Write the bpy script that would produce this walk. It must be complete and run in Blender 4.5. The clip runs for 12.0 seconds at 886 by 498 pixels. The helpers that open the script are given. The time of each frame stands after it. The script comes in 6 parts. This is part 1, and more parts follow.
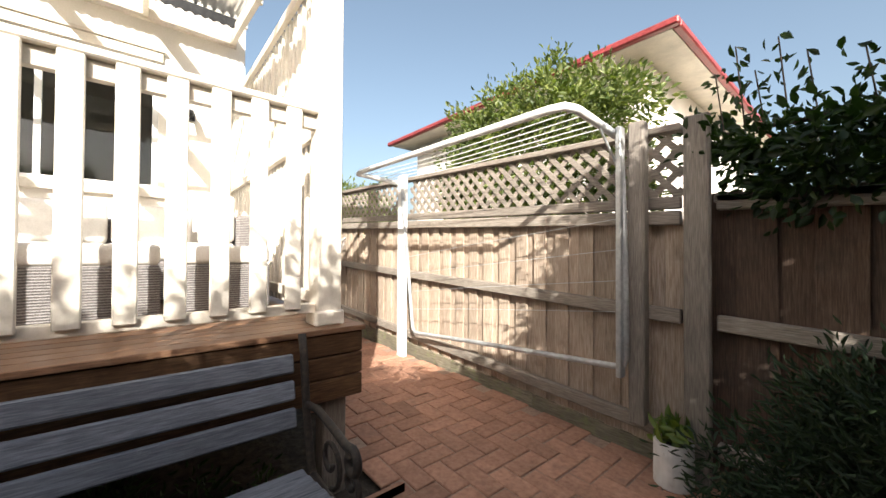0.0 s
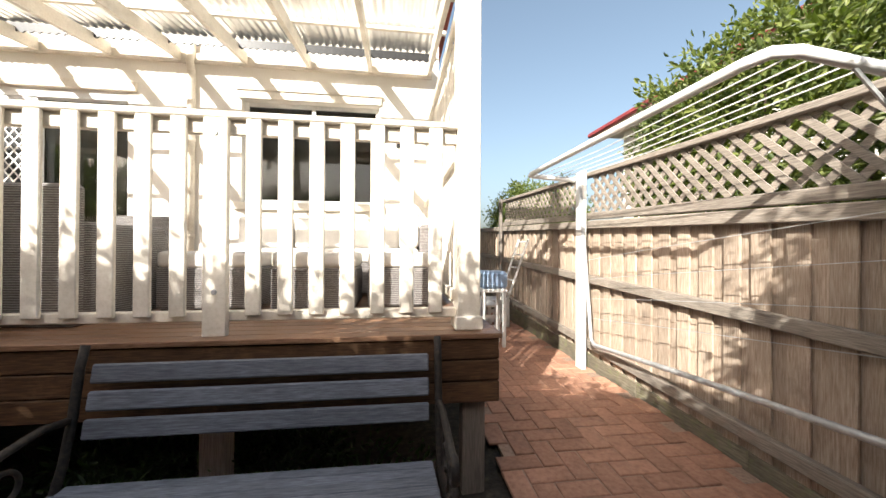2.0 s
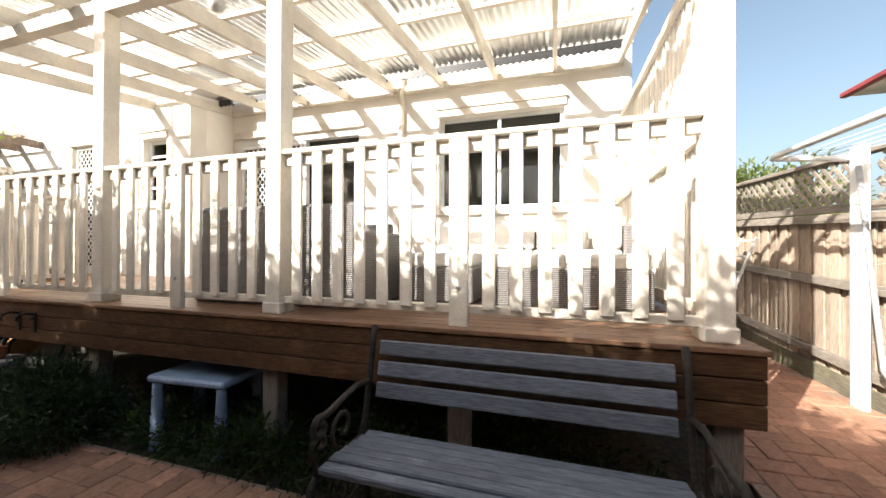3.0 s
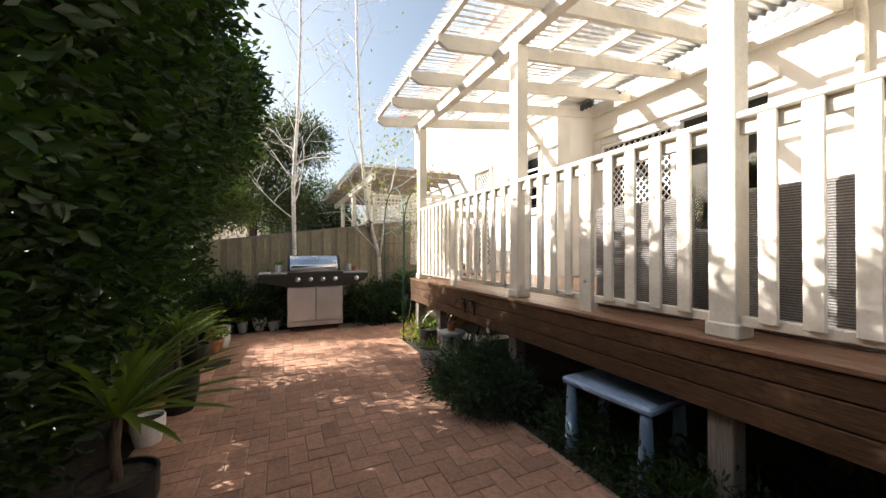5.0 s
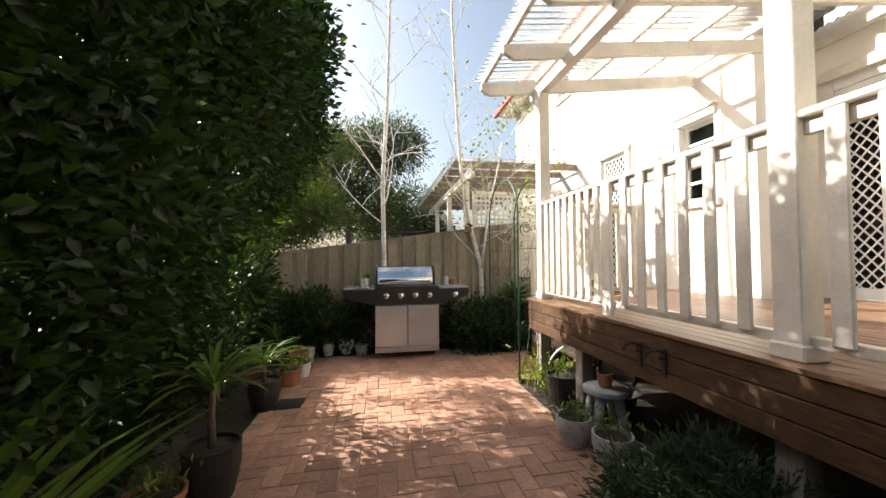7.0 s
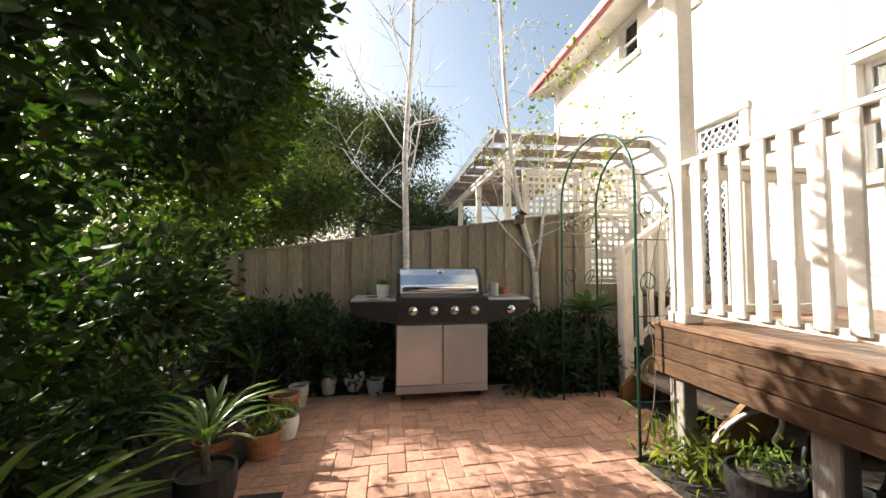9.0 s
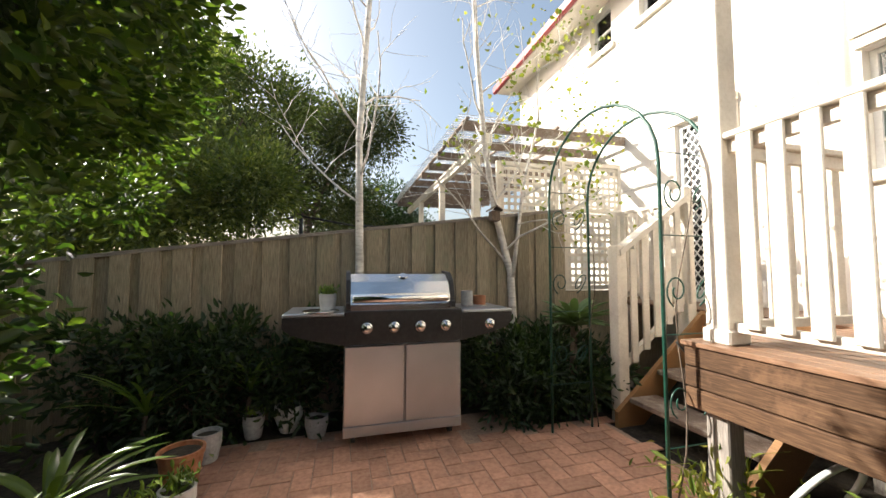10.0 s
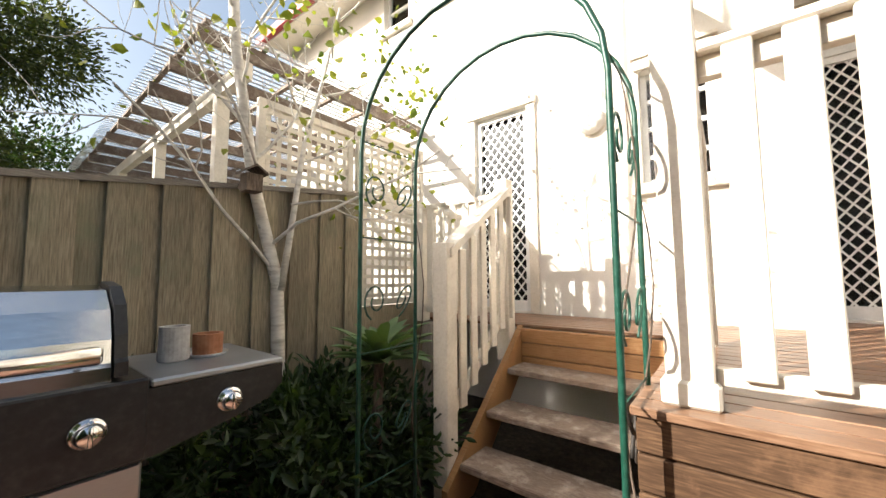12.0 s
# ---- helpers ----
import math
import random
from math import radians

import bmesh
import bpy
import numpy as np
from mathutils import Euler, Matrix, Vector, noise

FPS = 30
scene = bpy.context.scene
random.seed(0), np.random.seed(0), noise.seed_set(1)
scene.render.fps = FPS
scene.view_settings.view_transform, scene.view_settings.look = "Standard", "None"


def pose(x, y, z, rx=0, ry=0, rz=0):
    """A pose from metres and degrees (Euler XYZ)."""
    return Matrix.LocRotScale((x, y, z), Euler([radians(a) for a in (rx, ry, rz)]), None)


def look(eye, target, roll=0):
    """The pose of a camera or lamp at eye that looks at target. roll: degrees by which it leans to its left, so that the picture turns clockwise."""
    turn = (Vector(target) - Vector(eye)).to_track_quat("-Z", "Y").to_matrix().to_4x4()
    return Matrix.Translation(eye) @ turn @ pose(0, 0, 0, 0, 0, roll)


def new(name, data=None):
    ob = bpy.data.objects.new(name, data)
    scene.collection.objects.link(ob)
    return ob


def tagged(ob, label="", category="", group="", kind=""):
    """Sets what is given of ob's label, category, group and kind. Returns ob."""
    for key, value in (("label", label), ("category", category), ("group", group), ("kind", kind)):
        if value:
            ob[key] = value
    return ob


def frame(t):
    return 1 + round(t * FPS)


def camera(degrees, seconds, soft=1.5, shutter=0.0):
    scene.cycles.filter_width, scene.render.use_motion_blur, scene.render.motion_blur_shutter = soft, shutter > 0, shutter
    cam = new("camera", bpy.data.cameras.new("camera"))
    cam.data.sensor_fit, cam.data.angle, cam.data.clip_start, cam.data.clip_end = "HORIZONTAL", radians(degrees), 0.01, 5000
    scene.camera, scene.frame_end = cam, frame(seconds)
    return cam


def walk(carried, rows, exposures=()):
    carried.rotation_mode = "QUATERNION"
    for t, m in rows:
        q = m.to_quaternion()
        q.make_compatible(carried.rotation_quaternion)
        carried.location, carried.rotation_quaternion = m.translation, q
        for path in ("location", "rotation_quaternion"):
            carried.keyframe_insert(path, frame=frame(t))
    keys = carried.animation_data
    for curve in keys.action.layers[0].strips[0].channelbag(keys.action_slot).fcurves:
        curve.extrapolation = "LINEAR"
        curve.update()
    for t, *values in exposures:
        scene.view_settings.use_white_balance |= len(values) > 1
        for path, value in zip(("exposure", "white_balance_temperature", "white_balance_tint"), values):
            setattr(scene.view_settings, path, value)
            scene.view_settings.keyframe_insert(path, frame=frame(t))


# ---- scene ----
cam = camera(101.7, 12.0)
PATH = [
    (0, (0.533, 0.295, 1.206), (-1.0, 1.58, 1.235), 0.3),
    (0.5, (0.582, 0.556, 1.209), (-1.1, 1.638, 1.237), 0.2),
    (1, (0.639, 0.713, 1.226), (-1.173, 1.557, 1.255), 0.2),
    (1.5, (0.643, 0.72, 1.244), (-1.261, 1.332, 1.264), 0.3),
    (2, (0.625, 0.613, 1.255), (-1.357, 0.877, 1.267), 0.3),
    (2.5, (0.638, 0.459, 1.257), (-1.357, 0.319, 1.264), 0.3),
    (3, (0.714, 0.297, 1.262), (-1.197, -0.292, 1.272), 0.2),
    (3.5, (0.817, 0.165, 1.288), (-0.936, -0.797, 1.291), 0.1),
    (3.7, (0.854, 0.098, 1.306), (-0.804, -1.021, 1.301), 0.2),
    (5.3, (0.711, -0.525, 1.26), (0.022, -2.402, 1.282), -0.1),
    (5.5, (0.698, -0.64, 1.267), (0.068, -2.538, 1.292), -0.2),
    (6, (0.649, -0.998, 1.267), (0.136, -2.931, 1.293), -0.4),
    (6.5, (0.594, -1.353, 1.284), (0.164, -3.306, 1.325), -0.3),
    (7, (0.549, -1.715, 1.293), (0.21, -3.686, 1.35), -0.4),
    (7.5, (0.601, -2.091, 1.298), (0.316, -4.07, 1.356), -0.4),
    (7.7, (0.606, -2.268, 1.292), (0.33, -4.248, 1.358), -0.3),
    (9.3, (0.712, -3.447, 1.23), (0.403, -5.421, 1.32), 0.3),
    (9.5, (0.719, -3.582, 1.226), (0.357, -5.547, 1.321), 0.0),
    (10, (0.638, -3.932, 1.222), (0.111, -5.858, 1.338), 0.1),
    (10.5, (0.565, -4.255, 1.209), (-0.223, -6.089, 1.339), 0.0),
    (11, (0.488, -4.591, 1.209), (-0.612, -6.255, 1.354), 0.2),
    (11.5, (0.326, -4.883, 1.212), (-1.006, -6.366, 1.37), -0.0),
    (12, (0.101, -5.168, 1.223), (-1.466, -6.4, 1.382), -0.3),
]


EXPOSURES = [(0, 1.36), (3, 1.36), (5, 1.42), (12, 1.46)]
walk(cam, [(t, look(eye, target, roll)) for t, eye, target, roll in PATH], EXPOSURES)

# world and sun
SUN_AZ = Vector((0.832, -0.555))
SUN_EL = 30.5
world = bpy.data.worlds.new("sky")
scene.world = world
world.use_nodes = True
wn = world.node_tree.nodes
sky = wn.new("ShaderNodeTexSky")
sky.sky_type, sky.sun_disc = "NISHITA", False
sky.sun_elevation = radians(SUN_EL)
sky.sun_rotation = math.atan2(SUN_AZ.x, SUN_AZ.y)
sky.air_density, sky.dust_density, sky.ozone_density = 1.0, 5.0, 1.0
wn["Background"].inputs["Strength"].default_value = 0.1
pale = wn.new("ShaderNodeHueSaturation")
pale.inputs["Hue"].default_value, pale.inputs["Saturation"].default_value = 0.488, 0.86
world.node_tree.links.new(sky.outputs[0], pale.inputs["Color"])
world.node_tree.links.new(pale.outputs[0], wn["Background"].inputs["Color"])
sun_data = bpy.data.lights.new("sun", "SUN")
sun_data.energy, sun_data.angle, sun_data.color = 4.9, radians(0.53), (1.0, 0.955, 0.875)
sun_ob = new("sun", sun_data)
sun_dir = Vector((SUN_AZ.x, SUN_AZ.y, SUN_AZ.length * math.tan(radians(SUN_EL)))).normalized()
sun_ob.matrix_world = look(sun_dir * 30, (0, 0, 0))


# materials
def node_mat(name):
    m = bpy.data.materials.new(name)
    m.use_nodes = True
    return m, m.node_tree.nodes, m.node_tree.links, m.node_tree.nodes["Principled BSDF"]


def coords(nodes, links, stretch=(1, 1, 1), seeded=True):
    tc = nodes.new("ShaderNodeTexCoord")
    mp = nodes.new("ShaderNodeMapping")
    mp.inputs["Scale"].default_value = stretch
    links.new(tc.outputs["Object"], mp.inputs["Vector"])
    if seeded:
        oi = nodes.new("ShaderNodeObjectInfo")
        mul = nodes.new("ShaderNodeMath")
        mul.operation = "MULTIPLY"
        mul.inputs[1].default_value = 37.0
        links.new(oi.outputs["Random"], mul.inputs[0])
        links.new(mul.outputs[0], mp.inputs["Location"])
    return mp.outputs["Vector"]


def noise_node(nodes, links, vec, scale, detail=4.0, rough=0.6):
    n = nodes.new("ShaderNodeTexNoise")
    n.inputs["Scale"].default_value, n.inputs["Detail"].default_value, n.inputs["Roughness"].default_value = scale, detail, rough
    links.new(vec, n.inputs["Vector"])
    return n.outputs["Fac"]


def ramp(nodes, links, fac, stops):
    r = nodes.new("ShaderNodeValToRGB")
    while len(r.color_ramp.elements) < len(stops):
        r.color_ramp.elements.new(0.5)
    for e, (p, c) in zip(r.color_ramp.elements, stops):
        e.position, e.color = p, (*c, 1)
    links.new(fac, r.inputs["Fac"])
    return r.outputs["Color"]


def mix(nodes, links, a, b, fac, kind="MIX"):
    m = nodes.new("ShaderNodeMix")
    m.data_type, m.blend_type = "RGBA", kind
    for sock, v in ((m.inputs["Factor"], fac), (m.inputs["A"], a), (m.inputs["B"], b)):
        if isinstance(v, (int, float)):
            sock.default_value = v
        elif isinstance(v, tuple):
            sock.default_value = (*v, 1)
        else:
            links.new(v, sock)
    return m.outputs["Result"]


def bump(nodes, links, bsdf, fac, strength, dist):
    b = nodes.new("ShaderNodeBump")
    b.inputs["Strength"].default_value, b.inputs["Distance"].default_value = strength, dist
    links.new(fac, b.inputs["Height"])
    links.new(b.outputs["Normal"], bsdf.inputs["Normal"])


def surface(name, dark, mid, light, fine=30.0, coarse=1.5, stretch=(1, 1, 1), rough=0.8, metal=0.0,
            bump_by=0.25, bump_dist=0.003, stain=None, stain_at=(0.55, 0.7), vary=0.12, spec=0.4):
    """A weathered surface: fine grain, coarse blotches, stains, and a tone of its own for each piece."""
    m, n, l, p = node_mat(name)
    vec = coords(n, l, stretch)
    wide = coords(n, l, (1, 1, 1))
    f = noise_node(n, l, vec, fine, 5)
    c = noise_node(n, l, wide, coarse, 3)
    col = ramp(n, l, f, [(0.28, dark), (0.5, mid), (0.74, light)])
    tone = ramp(n, l, c, [(0.3, (0.78, 0.78, 0.78)), (0.7, (1.12, 1.12, 1.12))])
    col = mix(n, l, col, tone, 1.0, "MULTIPLY")
    if vary:
        for node, out in (("ShaderNodeObjectInfo", "Random"), ("ShaderNodeNewGeometry", "Random Per Island")):
            r = n.new(node)
            t = ramp(n, l, r.outputs[out], [(0.0, (1 - vary,) * 3), (1.0, (1 + vary,) * 3)])
            col = mix(n, l, col, t, 1.0, "MULTIPLY")
    if stain:
        s = noise_node(n, l, wide, coarse * 2.3, 6, 0.7)
        k = ramp(n, l, s, [(stain_at[0], (0, 0, 0)), (stain_at[1], (1, 1, 1))])
        col = mix(n, l, col, stain, k)
    l.new(col, p.inputs["Base Color"])
    rr = n.new("ShaderNodeMapRange")
    rr.inputs["To Min"].default_value, rr.inputs["To Max"].default_value = max(rough - 0.12, 0.02), min(rough + 0.12, 1)
    l.new(f, rr.inputs["Value"])
    l.new(rr.outputs["Result"], p.inputs["Roughness"])
    p.inputs["Metallic"].default_value = metal
    p.inputs["Specular IOR Level"].default_value = spec
    if bump_by:
        bump(n, l, p, f, bump_by, bump_dist)
    return m


def leaf_mat(name, dark, light, rough=0.45, through_light=0.35, scale=2.0):
    m, n, l, p = node_mat(name)
    g = n.new("ShaderNodeNewGeometry")
    col = ramp(n, l, g.outputs["Random Per Island"], [(0.0, dark), (1.0, light)])
    c = noise_node(n, l, coords(n, l), scale, 2)
    tone = ramp(n, l, c, [(0.3, (0.7, 0.75, 0.7)), (0.7, (1.2, 1.15, 1.0))])
    col = mix(n, l, col, tone, 1.0, "MULTIPLY")
    l.new(col, p.inputs["Base Color"])
    p.inputs["Roughness"].default_value = rough
    tr = n.new("ShaderNodeBsdfTranslucent")
    l.new(mix(n, l, col, (1.5, 1.7, 0.6), 1.0, "MULTIPLY"), tr.inputs["Color"])
    ms = n.new("ShaderNodeMixShader")
    ms.inputs["Fac"].default_value = through_light
    l.new(p.outputs[0], ms.inputs[1])
    l.new(tr.outputs[0], ms.inputs[2])
    l.new(ms.outputs[0], n["Material Output"].inputs["Surface"])
    return m


def glass_mat(name, tint=(0.9, 0.95, 0.95), rough=0.02, clear=0.9, ior=1.5, milk=0.0):
    """Thin glass or plastic sheet: clear, with a glossy reflection."""
    m, n, l, p = node_mat(name)
    n.remove(p)
    t = n.new("ShaderNodeBsdfTransparent")
    t.inputs["Color"].default_value = (*[c * clear for c in tint], 1)
    g = n.new("ShaderNodeBsdfGlossy")
    g.inputs["Roughness"].default_value = rough
    fr = n.new("ShaderNodeFresnel")
    fr.inputs["IOR"].default_value = ior
    ms = n.new("ShaderNodeMixShader")
    l.new(fr.outputs[0], ms.inputs["Fac"])
    body = t.outputs[0]
    if milk:
        tl = n.new("ShaderNodeBsdfTranslucent")
        tl.inputs["Color"].default_value = (0.85, 0.87, 0.88, 1)
        mm = n.new("ShaderNodeMixShader")
        mm.inputs["Fac"].default_value = milk
        l.new(body, mm.inputs[1])
        l.new(tl.outputs[0], mm.inputs[2])
        body = mm.outputs[0]
    l.new(body, ms.inputs[1])
    l.new(g.outputs[0], ms.inputs[2])
    l.new(ms.outputs[0], n["Material Output"].inputs["Surface"])
    return m


CREAM = surface("cream_paint", (0.66, 0.60, 0.50), (0.74, 0.68, 0.58), (0.79, 0.74, 0.65), 60, 2.5, rough=0.5, bump_by=0.12, bump_dist=0.001, vary=0.04, stain=(0.5, 0.44, 0.35), stain_at=(0.66, 0.85))
RENDER_WALL = surface("wall_paint", (0.76, 0.72, 0.64), (0.80, 0.76, 0.69), (0.83, 0.80, 0.74), 90, 0.8, rough=0.8, bump_by=0.3, bump_dist=0.002, vary=0)
WHITE_PAINT = surface("white_paint", (0.74, 0.74, 0.72), (0.8, 0.8, 0.78), (0.83, 0.83, 0.82), 50, 2, rough=0.4, bump_by=0.05, vary=0.02)
DECK_WOOD = surface("deck_stain", (0.12, 0.06, 0.033), (0.21, 0.115, 0.066), (0.30, 0.18, 0.11), 22, 2.2, (9, 0.7, 9), rough=0.42, bump_by=0.3, bump_dist=0.002, vary=0.16, stain=(0.30, 0.2, 0.13), stain_at=(0.58, 0.8))
# fascia tone darkened for the shade it stands in; end boards stay sunlit orange
FASCIA_WOOD = surface("shaded_fascia_stain", (0.045, 0.023, 0.012), (0.085, 0.046, 0.024), (0.155, 0.087, 0.045), 20, 1.6, (9, 0.6, 9), rough=0.75, spec=0.2, bump_by=0.3, bump_dist=0.002, vary=0.1, stain=(0.20, 0.11, 0.06), stain_at=(0.55, 0.8))
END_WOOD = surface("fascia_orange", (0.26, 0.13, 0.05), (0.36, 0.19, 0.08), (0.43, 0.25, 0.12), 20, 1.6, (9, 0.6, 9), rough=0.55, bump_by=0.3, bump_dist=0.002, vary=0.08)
STEP_WOOD = surface("step_wood", (0.12, 0.08, 0.06), (0.22, 0.16, 0.12), (0.34, 0.27, 0.21), 24, 4, (9, 0.8, 9), rough=0.75, bump_by=0.4, vary=0.12, stain=(0.42, 0.38, 0.32), stain_at=(0.5, 0.75))
PALING = surface("paling_wood", (0.25, 0.18, 0.13), (0.43, 0.34, 0.26), (0.58, 0.49, 0.40), 14, 1.3, (14, 14, 0.8), rough=0.85, bump_by=0.5, bump_dist=0.004, vary=0.15, stain=(0.17, 0.13, 0.10), stain_at=(0.55, 0.8))
PALING_GREY = surface("paling_grey_green", (0.16, 0.13, 0.085), (0.29, 0.24, 0.165), (0.43, 0.365, 0.26), 14, 1.3, (14, 14, 0.8), rough=0.85, bump_by=0.5, bump_dist=0.004, vary=0.2, stain=(0.20, 0.20, 0.13), stain_at=(0.52, 0.8))
# east palings: corner shade put into a darker copy of the paling colour
PALING_SHADED = surface("shaded_paling_wood", (0.06, 0.036, 0.026), (0.115, 0.074, 0.052), (0.19, 0.13, 0.095), 14, 1.3, (14, 14, 0.8), rough=0.85, bump_by=0.5, bump_dist=0.004, vary=0.2, stain=(0.05, 0.04, 0.033), stain_at=(0.5, 0.8))
RAIL_GREY = surface("weathered_rail", (0.16, 0.135, 0.11), (0.28, 0.24, 0.20), (0.43, 0.39, 0.33), 16, 1.8, (0.8, 14, 14), rough=0.85, bump_by=0.5, bump_dist=0.003, vary=0.1)
POST_GREY = surface("weathered_post", (0.14, 0.12, 0.10), (0.235, 0.205, 0.175), (0.35, 0.31, 0.27), 16, 1.8, (14, 14, 0.8), rough=0.85, bump_by=0.5, bump_dist=0.003, vary=0.1)
PLINTH = surface("plinth_board", (0.10, 0.085, 0.06), (0.19, 0.165, 0.12), (0.3, 0.27, 0.19), 10, 5, (0.9, 9, 9), rough=0.9, bump_by=0.4, stain=(0.2, 0.22, 0.10), stain_at=(0.5, 0.7))
BENCH_WOOD = surface("bench_slat", (0.08, 0.088, 0.11), (0.15, 0.165, 0.20), (0.25, 0.27, 0.31), 18, 3, (12, 0.8, 12), rough=0.75, bump_by=0.4, vary=0.1, stain=(0.32, 0.33, 0.35), stain_at=(0.62, 0.85))
BRICK = surface("terracotta_paver", (0.29, 0.15, 0.098), (0.40, 0.215, 0.142), (0.48, 0.28, 0.19), 35, 3, rough=0.8, bump_by=0.4, bump_dist=0.003, vary=0.17, stain=(0.22, 0.14, 0.11), stain_at=(0.55, 0.85))
MORTAR = surface("joint_sand", (0.24, 0.16, 0.115), (0.34, 0.24, 0.18), (0.42, 0.31, 0.235), 60, 4, rough=0.95, bump_by=0.5, vary=0)
SOIL = surface("soil", (0.018, 0.014, 0.010), (0.04, 0.032, 0.022), (0.085, 0.07, 0.05), 25, 3, rough=0.95, bump_by=0.8, bump_dist=0.02, vary=0)
STEEL = surface("brushed_steel", (0.42, 0.45, 0.48), (0.47, 0.50, 0.535), (0.52, 0.55, 0.585), 40, 1.2, (1, 1, 30), rough=0.4, metal=0.95, bump_by=0.06, bump_dist=0.0008, vary=0)
LID_STEEL = surface("polished_steel", (0.55, 0.56, 0.57), (0.63, 0.64, 0.66), (0.7, 0.71, 0.72), 30, 2.5, (0.6, 14, 14), rough=0.16, metal=1.0, bump_by=0.02, bump_dist=0.0005, vary=0)
CHROME = surface("chrome", (0.7, 0.7, 0.7), (0.75, 0.75, 0.75), (0.8, 0.8, 0.8), 30, 3, rough=0.13, metal=1.0, bump_by=0, vary=0)
BLACK_ENAMEL = surface("black_enamel", (0.014, 0.014, 0.015), (0.02, 0.02, 0.021), (0.035, 0.034, 0.034), 40, 3, rough=0.4, bump_by=0.05, vary=0)
IRON = surface("cast_iron", (0.02, 0.018, 0.016), (0.04, 0.034, 0.03), (0.08, 0.06, 0.045), 60, 5, rough=0.65, metal=0.3, bump_by=0.3, vary=0)
GALV = surface("galvanised_tube", (0.45, 0.46, 0.46), (0.55, 0.56, 0.56), (0.63, 0.64, 0.64), 40, 5, rough=0.45, metal=0.5, bump_by=0.05, vary=0)
GREEN_METAL = surface("green_enamel", (0.004, 0.032, 0.02), (0.008, 0.055, 0.036), (0.02, 0.085, 0.058), 50, 4, rough=0.4, bump_by=0.05, vary=0)
PLASTIC_BLUE = surface("pale_blue_plastic", (0.22, 0.31, 0.45), (0.27, 0.37, 0.52), (0.33, 0.43, 0.57), 40, 4, rough=0.45, bump_by=0.03, vary=0)
WICKER_COL = ((0.10, 0.09, 0.085), (0.20, 0.18, 0.17), (0.33, 0.31, 0.3))
FABRIC = surface("pale_cushion", (0.66, 0.63, 0.57), (0.74, 0.71, 0.66), (0.79, 0.77, 0.72), 120, 3, rough=0.95, bump_by=0.25, vary=0.03)
POT_WHITE = surface("white_glaze", (0.62, 0.61, 0.58), (0.7, 0.69, 0.66), (0.76, 0.75, 0.73), 20, 5, rough=0.5, bump_by=0.08, vary=0.08, stain=(0.35, 0.33, 0.28), stain_at=(0.62, 0.8))
POT_TERRA = surface("terracotta_pot", (0.28, 0.11, 0.05), (0.38, 0.16, 0.08), (0.45, 0.22, 0.12), 25, 6, rough=0.85, bump_by=0.2, vary=0.1, stain=(0.45, 0.36, 0.3), stain_at=(0.62, 0.8))
POT_BLACK = surface("black_plastic", (0.012, 0.012, 0.012), (0.02, 0.02, 0.02), (0.035, 0.035, 0.035), 30, 6, rough=0.5, bump_by=0.1, vary=0)
POT_GREY = surface("grey_concrete", (0.30, 0.29, 0.28), (0.4, 0.39, 0.38), (0.48, 0.47, 0.46), 45, 6, rough=0.85, bump_by=0.3, vary=0.08)
BARK = surface("brown_bark", (0.06, 0.042, 0.03), (0.13, 0.095, 0.07), (0.22, 0.17, 0.13), 18, 4, (5, 5, 1), rough=0.95, bump_by=0.8, bump_dist=0.01)
BIRCH = surface("birch_bark", (0.42, 0.38, 0.33), (0.66, 0.62, 0.56), (0.78, 0.75, 0.70), 9, 5, (1, 1, 4), rough=0.8, bump_by=0.4, bump_dist=0.004, vary=0.05, stain=(0.06, 0.05, 0.045), stain_at=(0.60, 0.7))
ROOF_RED = surface("red_roof", (0.22, 0.05, 0.035), (0.30, 0.075, 0.055), (0.36, 0.11, 0.08), 20, 3, rough=0.7, bump_by=0.3)
RED_TRIM = surface("red_gutter", (0.20, 0.03, 0.035), (0.26, 0.045, 0.045), (0.31, 0.07, 0.06), 20, 3, rough=0.4, bump_by=0.05)
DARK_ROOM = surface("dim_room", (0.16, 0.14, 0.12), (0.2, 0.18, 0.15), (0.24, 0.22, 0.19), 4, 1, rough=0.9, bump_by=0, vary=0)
ASPHALT = surface("ground_earth", (0.05, 0.045, 0.03), (0.09, 0.08, 0.055), (0.14, 0.125, 0.085), 8, 0.5, rough=0.95, bump_by=0.4, vary=0)
GLASS = glass_mat("window_glass", clear=0.85)
POLYCARB = glass_mat("clear_corrugated_sheet", (0.88, 0.93, 0.97), 0.3, 0.92, 1.25, 0.15)
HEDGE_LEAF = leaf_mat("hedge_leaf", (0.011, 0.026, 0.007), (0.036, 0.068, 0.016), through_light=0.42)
# sunlit copy of the hedge leaf: backlight put into a brighter colour
SUNLIT_LEAF = leaf_mat("sunlit_hedge_leaf", (0.022, 0.048, 0.01), (0.085, 0.12, 0.025), through_light=0.5)
LILLY_LEAF = leaf_mat("lilly_pilly_leaf", (0.06, 0.095, 0.025), (0.19, 0.22, 0.07))
GUM_LEAF = leaf_mat("gum_leaf", (0.028, 0.045, 0.016), (0.09, 0.10, 0.035))
YELLOW_LEAF = leaf_mat("birch_leaf", (0.10, 0.15, 0.03), (0.28, 0.26, 0.06), through_light=0.45)
STRAP_LEAF = leaf_mat("strap_leaf", (0.08, 0.14, 0.025), (0.19, 0.25, 0.06), 0.3)
SHRUB_LEAF = leaf_mat("rosemary_leaf", (0.016, 0.034, 0.014), (0.04, 0.07, 0.03), 0.6, 0.2)
